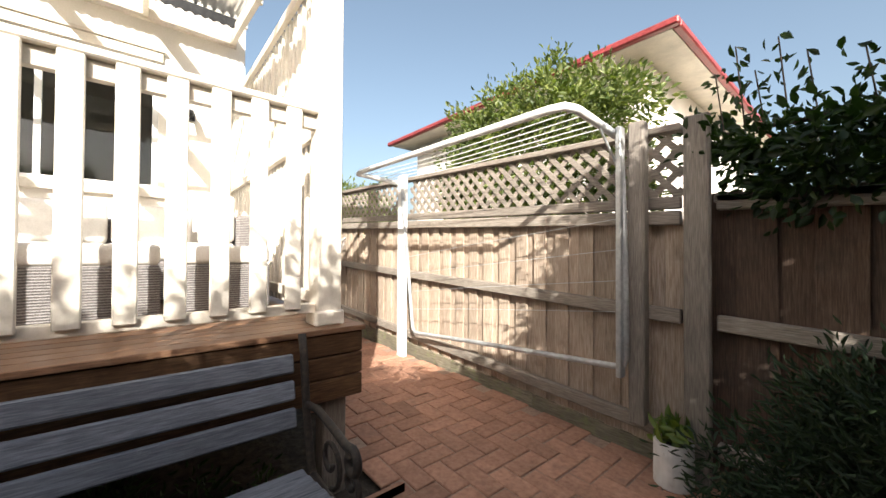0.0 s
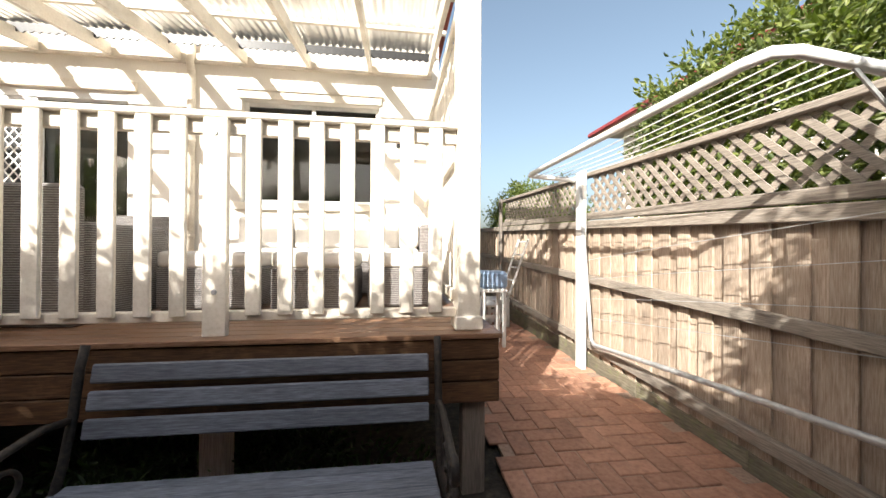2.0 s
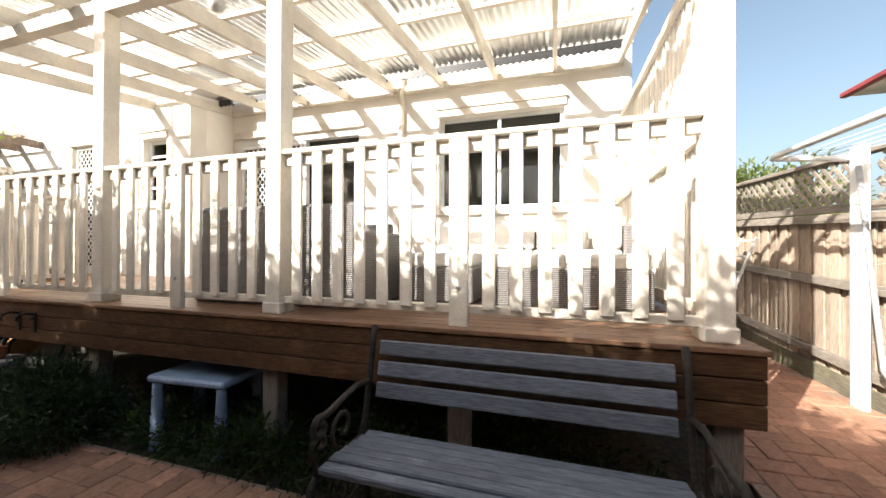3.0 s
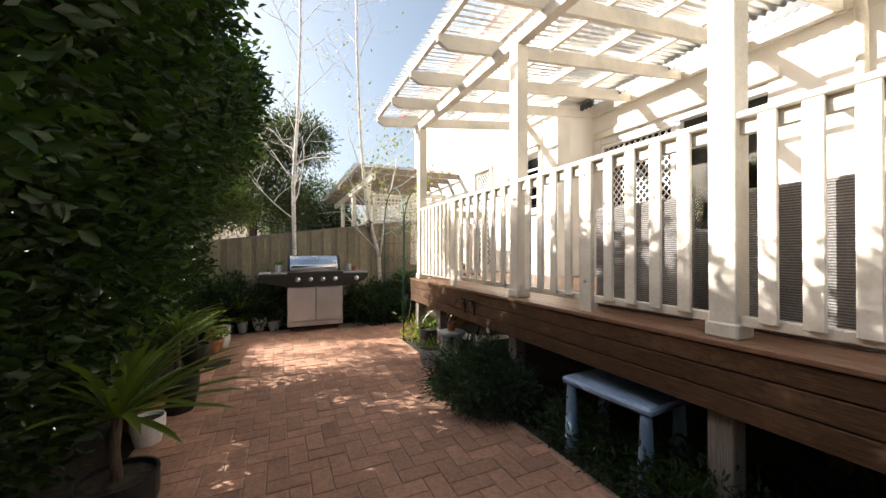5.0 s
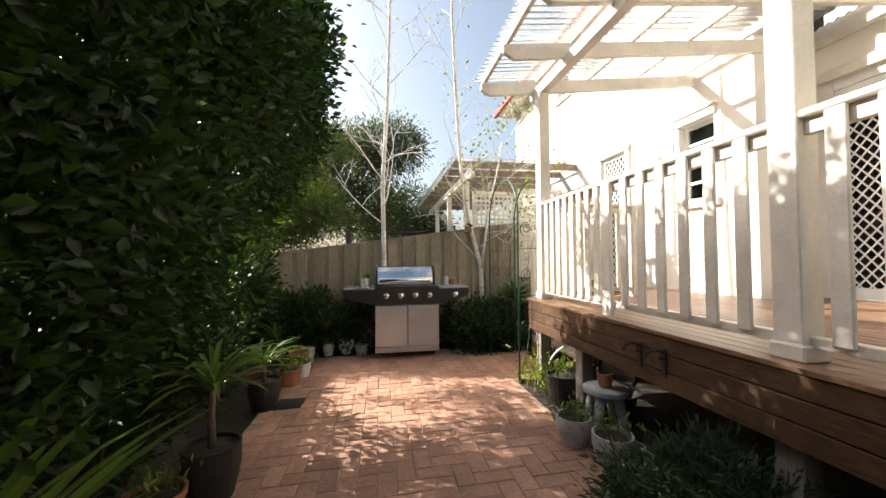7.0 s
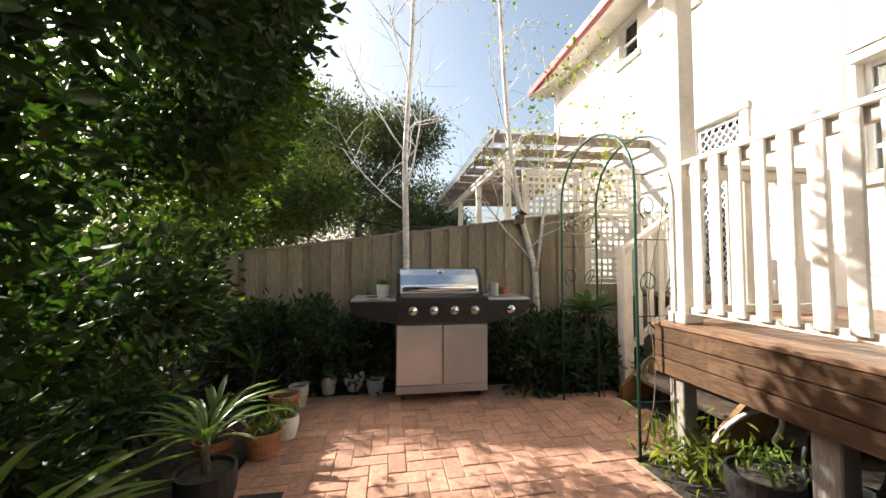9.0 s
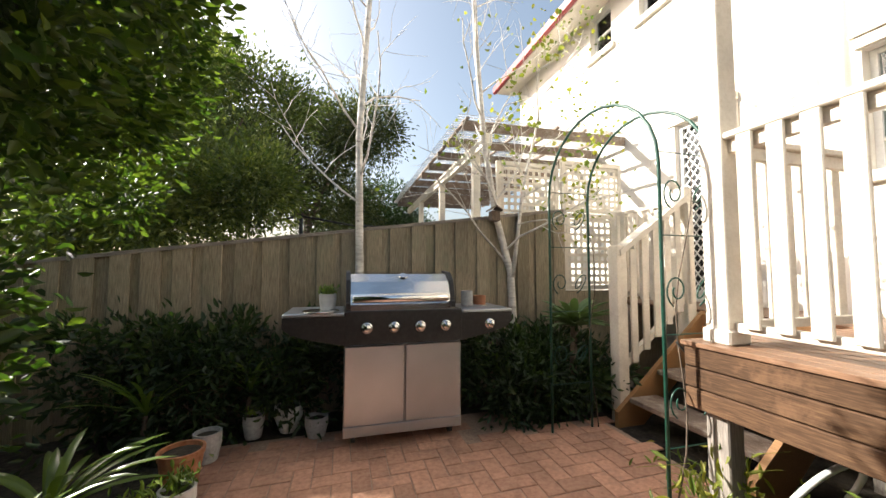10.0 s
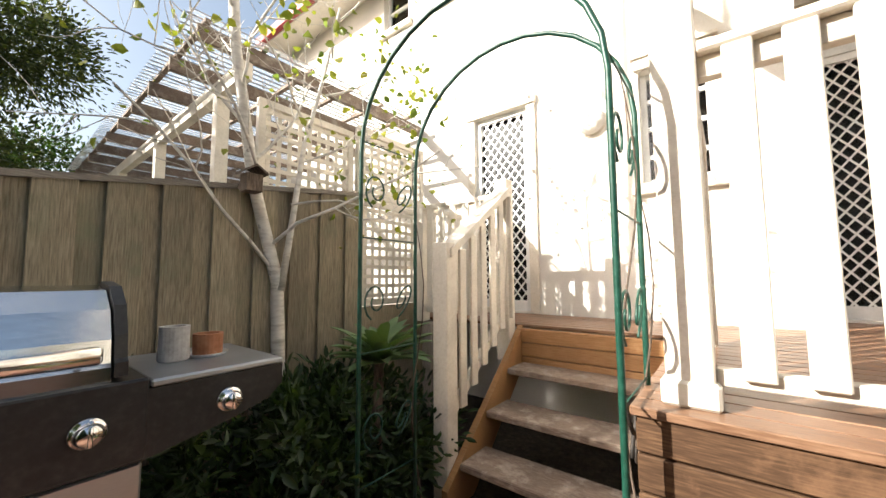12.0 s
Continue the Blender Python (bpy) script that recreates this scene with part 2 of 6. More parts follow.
AGAVE_LEAF = leaf_mat("agave_leaf", (0.10, 0.17, 0.08), (0.20, 0.28, 0.14), 0.5, 0.2)
BED_LEAF = leaf_mat("bed_leaf", (0.012, 0.028, 0.009), (0.045, 0.08, 0.025))


# building helpers
def thing(name, label="", category="", group="", kind="", at=None):
    ob = new(name)
    ob.empty_display_size = 0.1
    if at is not None:
        ob.matrix_world = at
    return tagged(ob, label, category, group, kind)


def mesh_of(bm, name):
    me = bpy.data.meshes.new(name)
    bm.normal_update()
    bm.to_mesh(me)
    bm.free()
    return me


def part(name, bm, material, parent=None, label="", smooth=False, kind=""):
    me = bm if isinstance(bm, bpy.types.Mesh) else mesh_of(bm, name)
    if not me.materials:
        me.materials.append(material)
    if smooth:
        me.polygons.foreach_set("use_smooth", [True] * len(me.polygons))
    ob = new(name, me)
    ob.parent = parent
    return tagged(ob, label, kind=kind)


def solo(name, bm, material, label, category="", kind="", smooth=False, group=""):
    return tagged(part(name, bm, material, None, "", smooth), label, category, group, kind)


def box(bm, x0, y0, z0, x1, y1, z1, bevel=0.0, m=None):
    mid = Vector(((x0 + x1) / 2, (y0 + y1) / 2, (z0 + z1) / 2))
    mat4 = Matrix.Translation(mid) @ Matrix.Diagonal((abs(x1 - x0), abs(y1 - y0), abs(z1 - z0), 1))
    vs = bmesh.ops.create_cube(bm, size=1, matrix=(m @ mat4) if m else mat4)["verts"]
    if bevel:
        es = list({e for v in vs for e in v.link_edges})
        bmesh.ops.bevel(bm, geom=es, offset=bevel, segments=1, affect="EDGES", profile=0.5)
    return bm


def bx(x0, y0, z0, x1, y1, z1, bevel=0.0, m=None):
    return box(bmesh.new(), x0, y0, z0, x1, y1, z1, bevel, m)


def tube(bm, pts, r, sides=8, r_end=None, cap=True):
    """A round bar through the points, tapering from r to r_end."""
    pts = [Vector(p) for p in pts]
    r_end = r if r_end is None else r_end
    rings, side = [], None
    for i, p in enumerate(pts):
        d = (pts[min(i + 1, len(pts) - 1)] - pts[max(i - 1, 0)]).normalized()
        if side is None:
            side = d.orthogonal().normalized()
        side = (side - d * side.dot(d)).normalized()
        up = d.cross(side)
        rad = r + (r_end - r) * i / max(len(pts) - 1, 1)
        rings.append([bm.verts.new(p + rad * (math.cos(a) * side + math.sin(a) * up)) for a in (2 * math.pi * k / sides for k in range(sides))])
    for a, b in zip(rings, rings[1:]):
        for k in range(sides):
            bm.faces.new((a[k], a[(k + 1) % sides], b[(k + 1) % sides], b[k]))
    if cap:
        bm.faces.new(rings[0][::-1])
        bm.faces.new(rings[-1])
    return bm


def lathe(bm, profile, sides=24, m=None):
    """Turns a profile of (radius, height) round the z axis."""
    m = m or Matrix()
    rings = []
    for r, z in profile:
        if r < 1e-5:
            rings.append([bm.verts.new(m @ Vector((0, 0, z)))])
        else:
            rings.append([bm.verts.new(m @ Vector((r * math.cos(a), r * math.sin(a), z))) for a in (2 * math.pi * k / sides for k in range(sides))])
    for a, b in zip(rings, rings[1:]):
        for k in range(sides):
            ring = [a[k % len(a)], a[(k + 1) % len(a)], b[(k + 1) % len(b)], b[k % len(b)]]
            ring = [v for i, v in enumerate(ring) if v not in ring[:i]]
            if len(ring) > 2:
                bm.faces.new(ring)
    return bm


def prism(bm, outline, axis, a, b):
    """An outline extruded along an axis (0, 1 or 2) from a to b; the outline's two numbers are the other axes in order."""
    def at(p, v):
        q = list(p)
        q.insert(axis, v)
        return q
    lo = [bm.verts.new(at(p, a)) for p in outline]
    hi = [bm.verts.new(at(p, b)) for p in outline]
    n = len(outline)
    for i in range(n):
        bm.faces.new((lo[i], lo[(i + 1) % n], hi[(i + 1) % n], hi[i]))
    bm.faces.new(lo[::-1])
    bm.faces.new(hi)
    bmesh.ops.recalc_face_normals(bm, faces=bm.faces[:])
    return bm


def wall_x(x_front, x_back, y0, y1, z0, z1, openings):
    """A wall standing along y, with openings (y0, y1, z0, z1) cut right through it."""
    ys = sorted({y0, y1, *[o[0] for o in openings], *[o[1] for o in openings]})
    zs = sorted({z0, z1, *[o[2] for o in openings], *[o[3] for o in openings]})
    def solid(i, j):
        if not (0 <= i < len(ys) - 1 and 0 <= j < len(zs) - 1):
            return False
        y, z = (ys[i] + ys[i + 1]) / 2, (zs[j] + zs[j + 1]) / 2
        return not any(o[0] < y < o[1] and o[2] < z < o[3] for o in openings)
    bm = bmesh.new()
    def quad(*ps):
        bm.faces.new([bm.verts.new(p) for p in ps])
    for i in range(len(ys) - 1):
        for j in range(len(zs) - 1):
            if not solid(i, j):
                continue
            a, b, c, d = ys[i], ys[i + 1], zs[j], zs[j + 1]
            for x in (x_front, x_back):
                quad((x, a, c), (x, b, c), (x, b, d), (x, a, d))
            for di, dj, p, q in ((-1, 0, (a, c), (a, d)), (1, 0, (b, c), (b, d)), (0, -1, (a, c), (b, c)), (0, 1, (a, d), (b, d))):
                if not solid(i + di, j + dj):
                    quad((x_front, *p), (x_front, *q), (x_back, *q), (x_back, *p))
    bmesh.ops.remove_doubles(bm, verts=bm.verts[:], dist=1e-5)
    bmesh.ops.recalc_face_normals(bm, faces=bm.faces[:])
    return bm


def leaves_mesh(name, centres, ways, size, rng, width=0.45, droop=0.2, size_vary=0.35):
    """Folded leaves, each of two quads along a midrib, at the centres and pointing along ways."""
    n = len(centres)
    c = np.asarray(centres, float)
    d = np.asarray(ways, float) + rng.normal(0, 0.35, (n, 3))
    d /= np.linalg.norm(d, axis=1, keepdims=True) + 1e-9
    side = np.cross(d, rng.normal(0, 1, (n, 3)))
    side /= np.linalg.norm(side, axis=1, keepdims=True) + 1e-9
    up = np.cross(side, d)
    ln = (size * (1 + size_vary * rng.uniform(-1, 1, n)))[:, None]
    w = ln * width * 0.5
    base, tip = c - d * ln * 0.5, c + d * ln * 0.5 - up * ln * droop
    m1, m2 = c - d * ln * 0.12, c + d * ln * 0.22 - up * ln * droop * 0.3
    fold = up * w * 0.35
    v = np.stack([base, m1 + side * w + fold, m2 + side * w * 0.75 + fold, tip, m2 - side * w * 0.75 + fold, m1 - side * w + fold], 1).reshape(-1, 3)
    idx = np.arange(n)[:, None] * 6
    f = np.concatenate([idx + np.array([[0, 1, 2, 3]]), idx + np.array([[0, 3, 4, 5]])], 1).reshape(-1, 4)
    me = bpy.data.meshes.new(name)
    me.vertices.add(len(v))
    me.vertices.foreach_set("co", v.ravel())
    me.loops.add(f.size)
    me.loops.foreach_set("vertex_index", f.ravel().astype(np.int32))
    me.polygons.add(len(f))
    me.polygons.foreach_set("loop_start", np.arange(0, f.size, 4, dtype=np.int32))
    me.update(calc_edges=True)
    return me


def clumps(rng, count, per, spread, inside):
    """Leaf centres and ways in clumps round count points for which inside(rng) gives a place and an outward way."""
    cs, ws = [], []
    for _ in range(count):
        p, way = inside(rng)
        k = rng.integers(int(per * 0.6), int(per * 1.4) + 1)
        off = rng.normal(0, spread, (k, 3))
        cs.append(np.asarray(p) + off)
        ws.append(np.asarray(way) * 0.6 + off / (np.linalg.norm(off, axis=1, keepdims=True) + 1e-6))
    return np.concatenate(cs), np.concatenate(ws)

# ground and paving bed
def plate(x0, y0, x1, y1, z, depth=0.3):
    return bx(x0, y0, z - depth, x1, y1, z)


solo("ground", plate(-400, -400, 400, 400, -0.2, 0.5), ASPHALT, "bare earth ground round the houses", "ground", "structure")


def ground_z(x, y=-3.0):
    """The yard falls gently from the passage towards the drain on its east side."""
    u = max(0.0, min(1.0, (y + 0.6) / 2.0))
    u = u * u * (3 - 2 * u)
    return -0.02 - (0.02 + 0.025 * u) * max(min(x, 1.75), -1.7) + 0.12 * u


def sloping(x0, x1, y0, y1, drop, depth):
    """A slab that follows the yard's fall."""
    bm = bmesh.new()
    nx, ny = int((x1 - x0) / 0.3) + 1, int((y1 - y0) / 0.3) + 1
    vs = [[bm.verts.new((x0 + (x1 - x0) * i / nx, y0 + (y1 - y0) * j / ny, ground_z(x0 + (x1 - x0) * i / nx, y0 + (y1 - y0) * j / ny) - drop)) for j in range(ny + 1)] for i in range(nx + 1)]
    for i in range(nx):
        for j in range(ny):
            bm.faces.new((vs[i][j], vs[i + 1][j], vs[i + 1][j + 1], vs[i][j + 1]))
    ex = bmesh.ops.extrude_face_region(bm, geom=bm.faces[:])
    bmesh.ops.translate(bm, verts=[v for v in ex["geom"] if isinstance(v, bmesh.types.BMVert)], vec=(0, 0, -depth))
    bmesh.ops.recalc_face_normals(bm, faces=bm.faces[:])
    return bm


solo("garden_soil", sloping(-9, 3.2, -7.7, 2.44, 0.03, 0.05), SOIL, "dark damp garden soil", "soil", "structure")

# deck
DECK_Z, DECK_X, DECK_N, DECK_S = 0.875, -1.015, 1.10, -5.385
STAIR_X0, STAIR_X1, STAIR_S = -1.57, -2.40, -6.42
deck = thing("deck", "raised timber deck of red-brown stained boards on posts", "deck", kind="structure")


def fascia(name, x0, y0, x1, y1, mat):
    for k in range(3):
        part(name, bx(x0, y0, DECK_Z - 0.124 - 0.1 * k + 0.004, x1, y1, DECK_Z - 0.026 - 0.1 * k, 0.004), mat, deck)


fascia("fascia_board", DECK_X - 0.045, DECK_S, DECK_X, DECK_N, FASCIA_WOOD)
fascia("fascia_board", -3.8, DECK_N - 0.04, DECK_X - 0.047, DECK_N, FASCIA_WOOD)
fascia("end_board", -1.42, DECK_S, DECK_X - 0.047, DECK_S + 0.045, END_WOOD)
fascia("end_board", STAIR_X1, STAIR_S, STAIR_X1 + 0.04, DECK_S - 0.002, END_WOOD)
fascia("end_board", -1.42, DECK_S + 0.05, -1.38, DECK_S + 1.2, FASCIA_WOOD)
x = DECK_X + 0.012
k = 0
while x > -3.95:
    south = DECK_S - 0.012 if x > STAIR_X1 + 0.02 else -7.55
    part("deck_board", bx(x - 0.088, south, DECK_Z - 0.024, x, DECK_N + 0.012, DECK_Z + random.uniform(-0.0008, 0.0008), 0.003), DECK_WOOD, deck)
    x -= 0.094
    k += 1
for y in (0.99, -0.17, -1.345, -2.935, -4.5, -5.27):
    part("support_post", bx(DECK_X - 0.145, y - 0.055, -0.1, DECK_X - 0.05, y + 0.055, DECK_Z - 0.03, 0.006), POST_GREY, deck, "grey weathered post")
for y in (1.0, -1.36, -3.0, -5.27, -7.2):
    part("support_post", bx(-2.35, y - 0.05, -0.1, -2.25, y + 0.05, DECK_Z - 0.03, 0.006), POST_GREY, deck)
for xx in (-1.5, -2.3, -3.2):
    part("bearer", bx(xx - 0.04, DECK_S + 0.06, DECK_Z - 0.17, xx, DECK_N - 0.06, DECK_Z - 0.027), FASCIA_WOOD, deck)

# posts, rails and balusters of the deck
RAIL_Z = DECK_Z + 1.0
PX = -1.136


def baluster_mesh(h, w, d):
    return mesh_of(bx(-d / 2, -w / 2, 0, d / 2, w / 2, h, 0.004), "baluster")


BAL = baluster_mesh(0.885, 0.066, 0.02)
BAL.materials.append(CREAM)
balustrade = thing("balustrade", "cream painted timber deck balustrade with flat balusters", "railing", kind="structure")


def rail_run_y(y0, y1, stub, counts):
    """Top rail, bottom rail and balusters along the deck's edge, from y0 up to y1."""
    part("top_rail", bx(PX - 0.045, y0, RAIL_Z - 0.03, PX + 0.05, y1, RAIL_Z, 0.006), CREAM, balustrade)
    part("under_rail", bx(PX - 0.02, y0, RAIL_Z - 0.095, PX + 0.018, y1, RAIL_Z - 0.032, 0.003), CREAM, balustrade)
    part("bottom_rail", bx(PX - 0.02, y0, DECK_Z + 0.06, PX + 0.025, y1, DECK_Z + 0.105, 0.004), CREAM, balustrade)
    for a, c, n in ((y0, stub - 0.05, counts[0]), (stub + 0.05, y1, counts[1])):
        gap = (c - a - 0.066 * n) / (n + 1)
        for i in range(n):
            b = part("baluster", BAL, CREAM, balustrade)
            b.location = (PX + 0.036, a + gap * (i + 1) + 0.066 * (i + 0.5), DECK_Z + 0.085)
    if stub:
        part("stub_post", bx(PX + 0.024, stub - 0.05, DECK_Z - 0.02, PX + 0.058, stub + 0.05, RAIL_Z - 0.035, 0.004), CREAM, balustrade, "wider stub post with bolt heads")
        for z in (1.07, 1.77):
            b = bmesh.new()
            lathe(b, [(0, 0.008), (0.009, 0.008), (0.013, 0), (0, 0)], 10, Matrix.Translation((PX + 0.0585, stub, z)) @ Matrix.Rotation(radians(90), 4, "Y"))
            part("bolt_head", b, GALV, balustrade)


POSTS_Y = (0.967, -1.345, -2.934, -5.262)
rail_run_y(POSTS_Y[1] + 0.056, POSTS_Y[0] - 0.056, -0.174, (7, 7))
rail_run_y(POSTS_Y[2] + 0.056, POSTS_Y[1] - 0.056, -2.145, (4, 4))
rail_run_y(POSTS_Y[3] + 0.056, POSTS_Y[2] - 0.056, -4.13, (8, 6))

# pergola
pergola = thing("pergola", "cream painted timber pergola with clear corrugated sheet roof", "pergola", kind="structure")
for i, y in enumerate(POSTS_Y):
    w = 0.056
    part("post", bx(PX - w, y - w, DECK_Z, PX + w, y + w, 3.03 if i else 3.6, 0.005), CREAM, pergola)
    part("post_foot", bx(PX - w - 0.012, y - w - 0.012, DECK_Z, PX + w + 0.012, y + w + 0.012, DECK_Z + 0.07, 0.008), CREAM, pergola)
SLOPE = 0.115


def roof_z(x):
    return 3.12 + SLOPE * (PX - x)


part("beam", bx(PX - 0.045, DECK_S - 0.08, 3.03, PX + 0.045, 1.06, 3.135, 0.004), CREAM, pergola)
RAFTERS = [1.02 - 0.718 * k for k in range(10)]
for y in RAFTERS:
    b = bmesh.new()
    x0, x1 = -3.86, -0.52
    prism(b, [(x0, roof_z(x0)), (x0, roof_z(x0) + 0.135), (x1, roof_z(x1) + 0.135), (x1, roof_z(x1) + 0.07), (x1 - 0.10, roof_z(x1 - 0.1))], 1, y - 0.022, y + 0.022)
    part("rafter", b, CREAM, pergola)
for k in range(6):
    x = -0.56 - 0.62 * k
    part("batten", bx(x - 0.02, DECK_S - 0.1, roof_z(x) + 0.137, x + 0.02, 1.12, roof_z(x) + 0.175, 0.002), CREAM, pergola)
part("ledger", bx(-3.9, -4.71, roof_z(-3.88) - 0.02, -3.862, 1.06, roof_z(-3.88) + 0.09), CREAM, pergola)


def sheet(x0, x1, y0, y1, lift, wave=0.009, pitch=0.076):
    """Corrugated sheet whose ridges run down the slope."""
    b = bmesh.new()
    n = int((y1 - y0) / (pitch / 6))
    lo, hi = [], []
    for i in range(n + 1):
        y = y0 + (y1 - y0) * i / n
        dz = wave * math.sin(2 * math.pi * y / pitch) + lift
        lo.append(b.verts.new((x0, y, roof_z(x0) + dz)))
        hi.append(b.verts.new((x1, y, roof_z(x1) + dz)))
    for i in range(n):
        b.faces.new((lo[i], lo[i + 1], hi[i + 1], hi[i]))
    return b


for k in range(8):
    y0 = DECK_S - 0.12 + k * 0.82
    sh = part("roof_sheet", sheet(-0.46, -3.87, y0, min(y0 + 0.82, 1.13), 0.188 + 0.004 * (k % 2)), POLYCARB, pergola, smooth=True)
    sh.visible_shadow = False
b = bmesh.new()
n = 460
rows = []
for i in range(n + 1):
    y = -4.7 + 5.78 * i / n
    rows.append([b.verts.new((xx, y, roof_z(-3.66) + zz)) for xx, zz in ((-3.615, 0.178), (-3.615, 0.085 + 0.010 * math.sin(2 * math.pi * y / 0.076)), (-3.63, 0.085 + 0.010 * math.sin(2 * math.pi * y / 0.076)), (-3.63, 0.178))])
for r0, r1 in zip(rows, rows[1:]):
    for k in range(3):
        b.faces.new((r0[k], r1[k], r1[k + 1], r0[k + 1]))
part("dark_flashing", b, BLACK_ENAMEL, pergola, "dark corrugated infill strip near the wall")

# slatted side screen at the deck's north end
screen = thing("slatted_screen", "cream timber privacy screen of close upright slats", "screen", kind="structure")
SY = 0.985
SLAT = mesh_of(bx(-0.02, -0.01, 0, 0.02, 0.01, 1.77, 0.003), "slat")
for k in range(34):
    s = part("slat", SLAT, CREAM, screen)
    s.location = (-1.19 - 0.079 * k, SY + 0.022, DECK_Z + 0.03)
for z in (DECK_Z + 0.08, 1.80, 2.66):
    part("rail", bx(-3.87, SY - 0.02, z, -1.137, SY + 0.011, z + 0.06, 0.004), CREAM, screen)

# house
HX, JX, JY = -3.9, -3.17, -4.72
HOUSE_N, HOUSE_S, EAVE = 1.15, -11.2, 5.36
WIN = (-1.19, 0.41, 1.82, 3.04)
SLIDE = (-4.56, -2.40, 0.895, 3.04)
BWIN = (-5.67, -5.18, 1.97, 2.92)
SDOOR = (-7.27, -6.66, 0.895, 2.94)
UPW = [(-8.78, -8.3, 4.62, 5.28), (-7.78, -7.2, 4.62, 5.28)]
solo("wall_house_main", wall_x(HX, HX - 0.25, JY, HOUSE_N, -0.1, EAVE, [WIN, SLIDE]), RENDER_WALL, "cream rendered house wall in sunlight", "wall", "structure")
solo("wall_house_wing", wall_x(JX, JX - 0.25, HOUSE_S, JY, -0.1, EAVE, [BWIN, SDOOR, *UPW]), RENDER_WALL, "cream rendered two-storey house wall in sunlight", "wall", "structure")
solo("wall_return", bx(HX - 0.25, JY - 0.248, -0.1, JX - 0.252, JY, EAVE), RENDER_WALL, "cream rendered return of the house wall", "wall", "structure")
solo("wall_house_north", bx(-9.5, HOUSE_N - 0.25, -0.1, HX - 0.252, HOUSE_N, EAVE), RENDER_WALL, "cream rendered side wall of the house", "wall", "structure")
solo("wall_house_south", bx(-9.5, HOUSE_S, -0.1, JX - 0.252, HOUSE_S + 0.25, EAVE), RENDER_WALL, "cream rendered end wall of the house", "wall", "structure")
solo("wall_house_back", bx(-9.75, HOUSE_S, -0.1, -9.5, HOUSE_N, EAVE), RENDER_WALL, "cream rendered rear wall of the house", "wall", "structure")
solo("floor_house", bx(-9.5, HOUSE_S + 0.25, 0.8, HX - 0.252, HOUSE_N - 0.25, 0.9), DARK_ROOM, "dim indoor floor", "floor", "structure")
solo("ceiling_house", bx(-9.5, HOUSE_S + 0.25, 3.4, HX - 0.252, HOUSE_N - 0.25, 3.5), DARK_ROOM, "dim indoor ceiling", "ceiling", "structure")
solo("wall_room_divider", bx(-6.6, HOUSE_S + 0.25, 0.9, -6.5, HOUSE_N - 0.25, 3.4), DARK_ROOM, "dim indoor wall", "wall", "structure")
b = bmesh.new()
prism(b, [(-2.7, EAVE), (-2.7, EAVE + 0.1), (-6.6, EAVE + 1.8), (-10.1, EAVE + 0.1), (-10.1, EAVE)], 1, HOUSE_S - 0.3, HOUSE_N + 0.4)
solo("roof_house", b, ROOF_RED, "red tiled pitched house roof", "roof", "structure")
solo("soffit_house", bx(JX + 0.002, HOUSE_S - 0.28, EAVE - 0.05, -2.72, HOUSE_N + 0.38, EAVE - 0.004), CREAM, "cream soffit under the house roof", "soffit", "structure")
solo("gutter_house", bx(-2.715, HOUSE_S - 0.32, EAVE - 0.06, -2.63, HOUSE_N + 0.42, EAVE + 0.11, 0.02), RED_TRIM, "red roof gutter", "gutter", "structure")


def window(name, x, o, label, frame_mat, bars=(), mullions=(0.5,), hood=True, sill=True, depth=0.09, blind=False, over=0.05):
    """A framed window in an opening (y0, y1, z0, z1) of a wall whose face is at x."""
    y0, y1, z0, z1 = o
    w = thing(name, label, "window", kind="structure")
    f = 0.045
    xi = x - depth
    for a in ((y0, z0, y0 + f, z1), (y1 - f, z0, y1, z1), (y0 + f, z0, y1 - f, z0 + f), (y0 + f, z1 - f, y1 - f, z1)):
        part("window_frame", bx(xi - 0.05, a[0], a[1], xi, a[2], a[3], 0.003), frame_mat, w)
    for u in mullions:
        y = y0 + u * (y1 - y0)
        part("mullion", bx(xi - 0.045, y - 0.022, z0 + f, xi - 0.003, y + 0.022, z1 - f, 0.002), frame_mat, w)
    for v in bars:
        z = z0 + v * (z1 - z0)
        part("glazing_bar", bx(xi - 0.04, y0 + f, z - 0.018, xi - 0.005, y1 - f, z + 0.018, 0.002), frame_mat, w)
    g = part("pane", bx(xi - 0.03, y0 + f, z0 + f, xi - 0.024, y1 - f, z1 - f), GLASS, w)
    g.visible_shadow = False
    if blind:
        part("blind", bx(xi - 0.052, y0 + f, z0 + f, xi - 0.046, y1 - f, z1 - f), FABRIC, w, "pale drawn blind")
    if hood:
        part("head_trim", bx(x, y0 - over + 0.02, z1 + 0.005, x + 0.03, y1 + over - 0.02, z1 + 0.095, 0.004), CREAM, w)
        part("head_trim", bx(x, y0 - over, z1 + 0.097, x + 0.05, y1 + over, z1 + 0.125, 0.004), CREAM, w)
    if sill:
        part("window_sill", bx(x - depth, y0 - 0.07, z0 - 0.09, x + 0.05, y1 + 0.07, z0 - 0.002, 0.006), CREAM, w)
    return w


window("window_1", HX, WIN, "wide two-pane window in a white frame with cream trim", WHITE_PAINT)
window("window_2", JX, BWIN, "small multi-pane window with white glazing bars", WHITE_PAINT, (0.25, 0.5, 0.75), ())
window("window_3", JX, UPW[0], "upper-storey sash window with a projecting sill", WHITE_PAINT, (0.5,), (), hood=False, blind=True)
window("window_4", JX, UPW[1], "upper-storey sash window with a projecting sill", WHITE_PAINT, (0.5,), (), hood=False, blind=True)


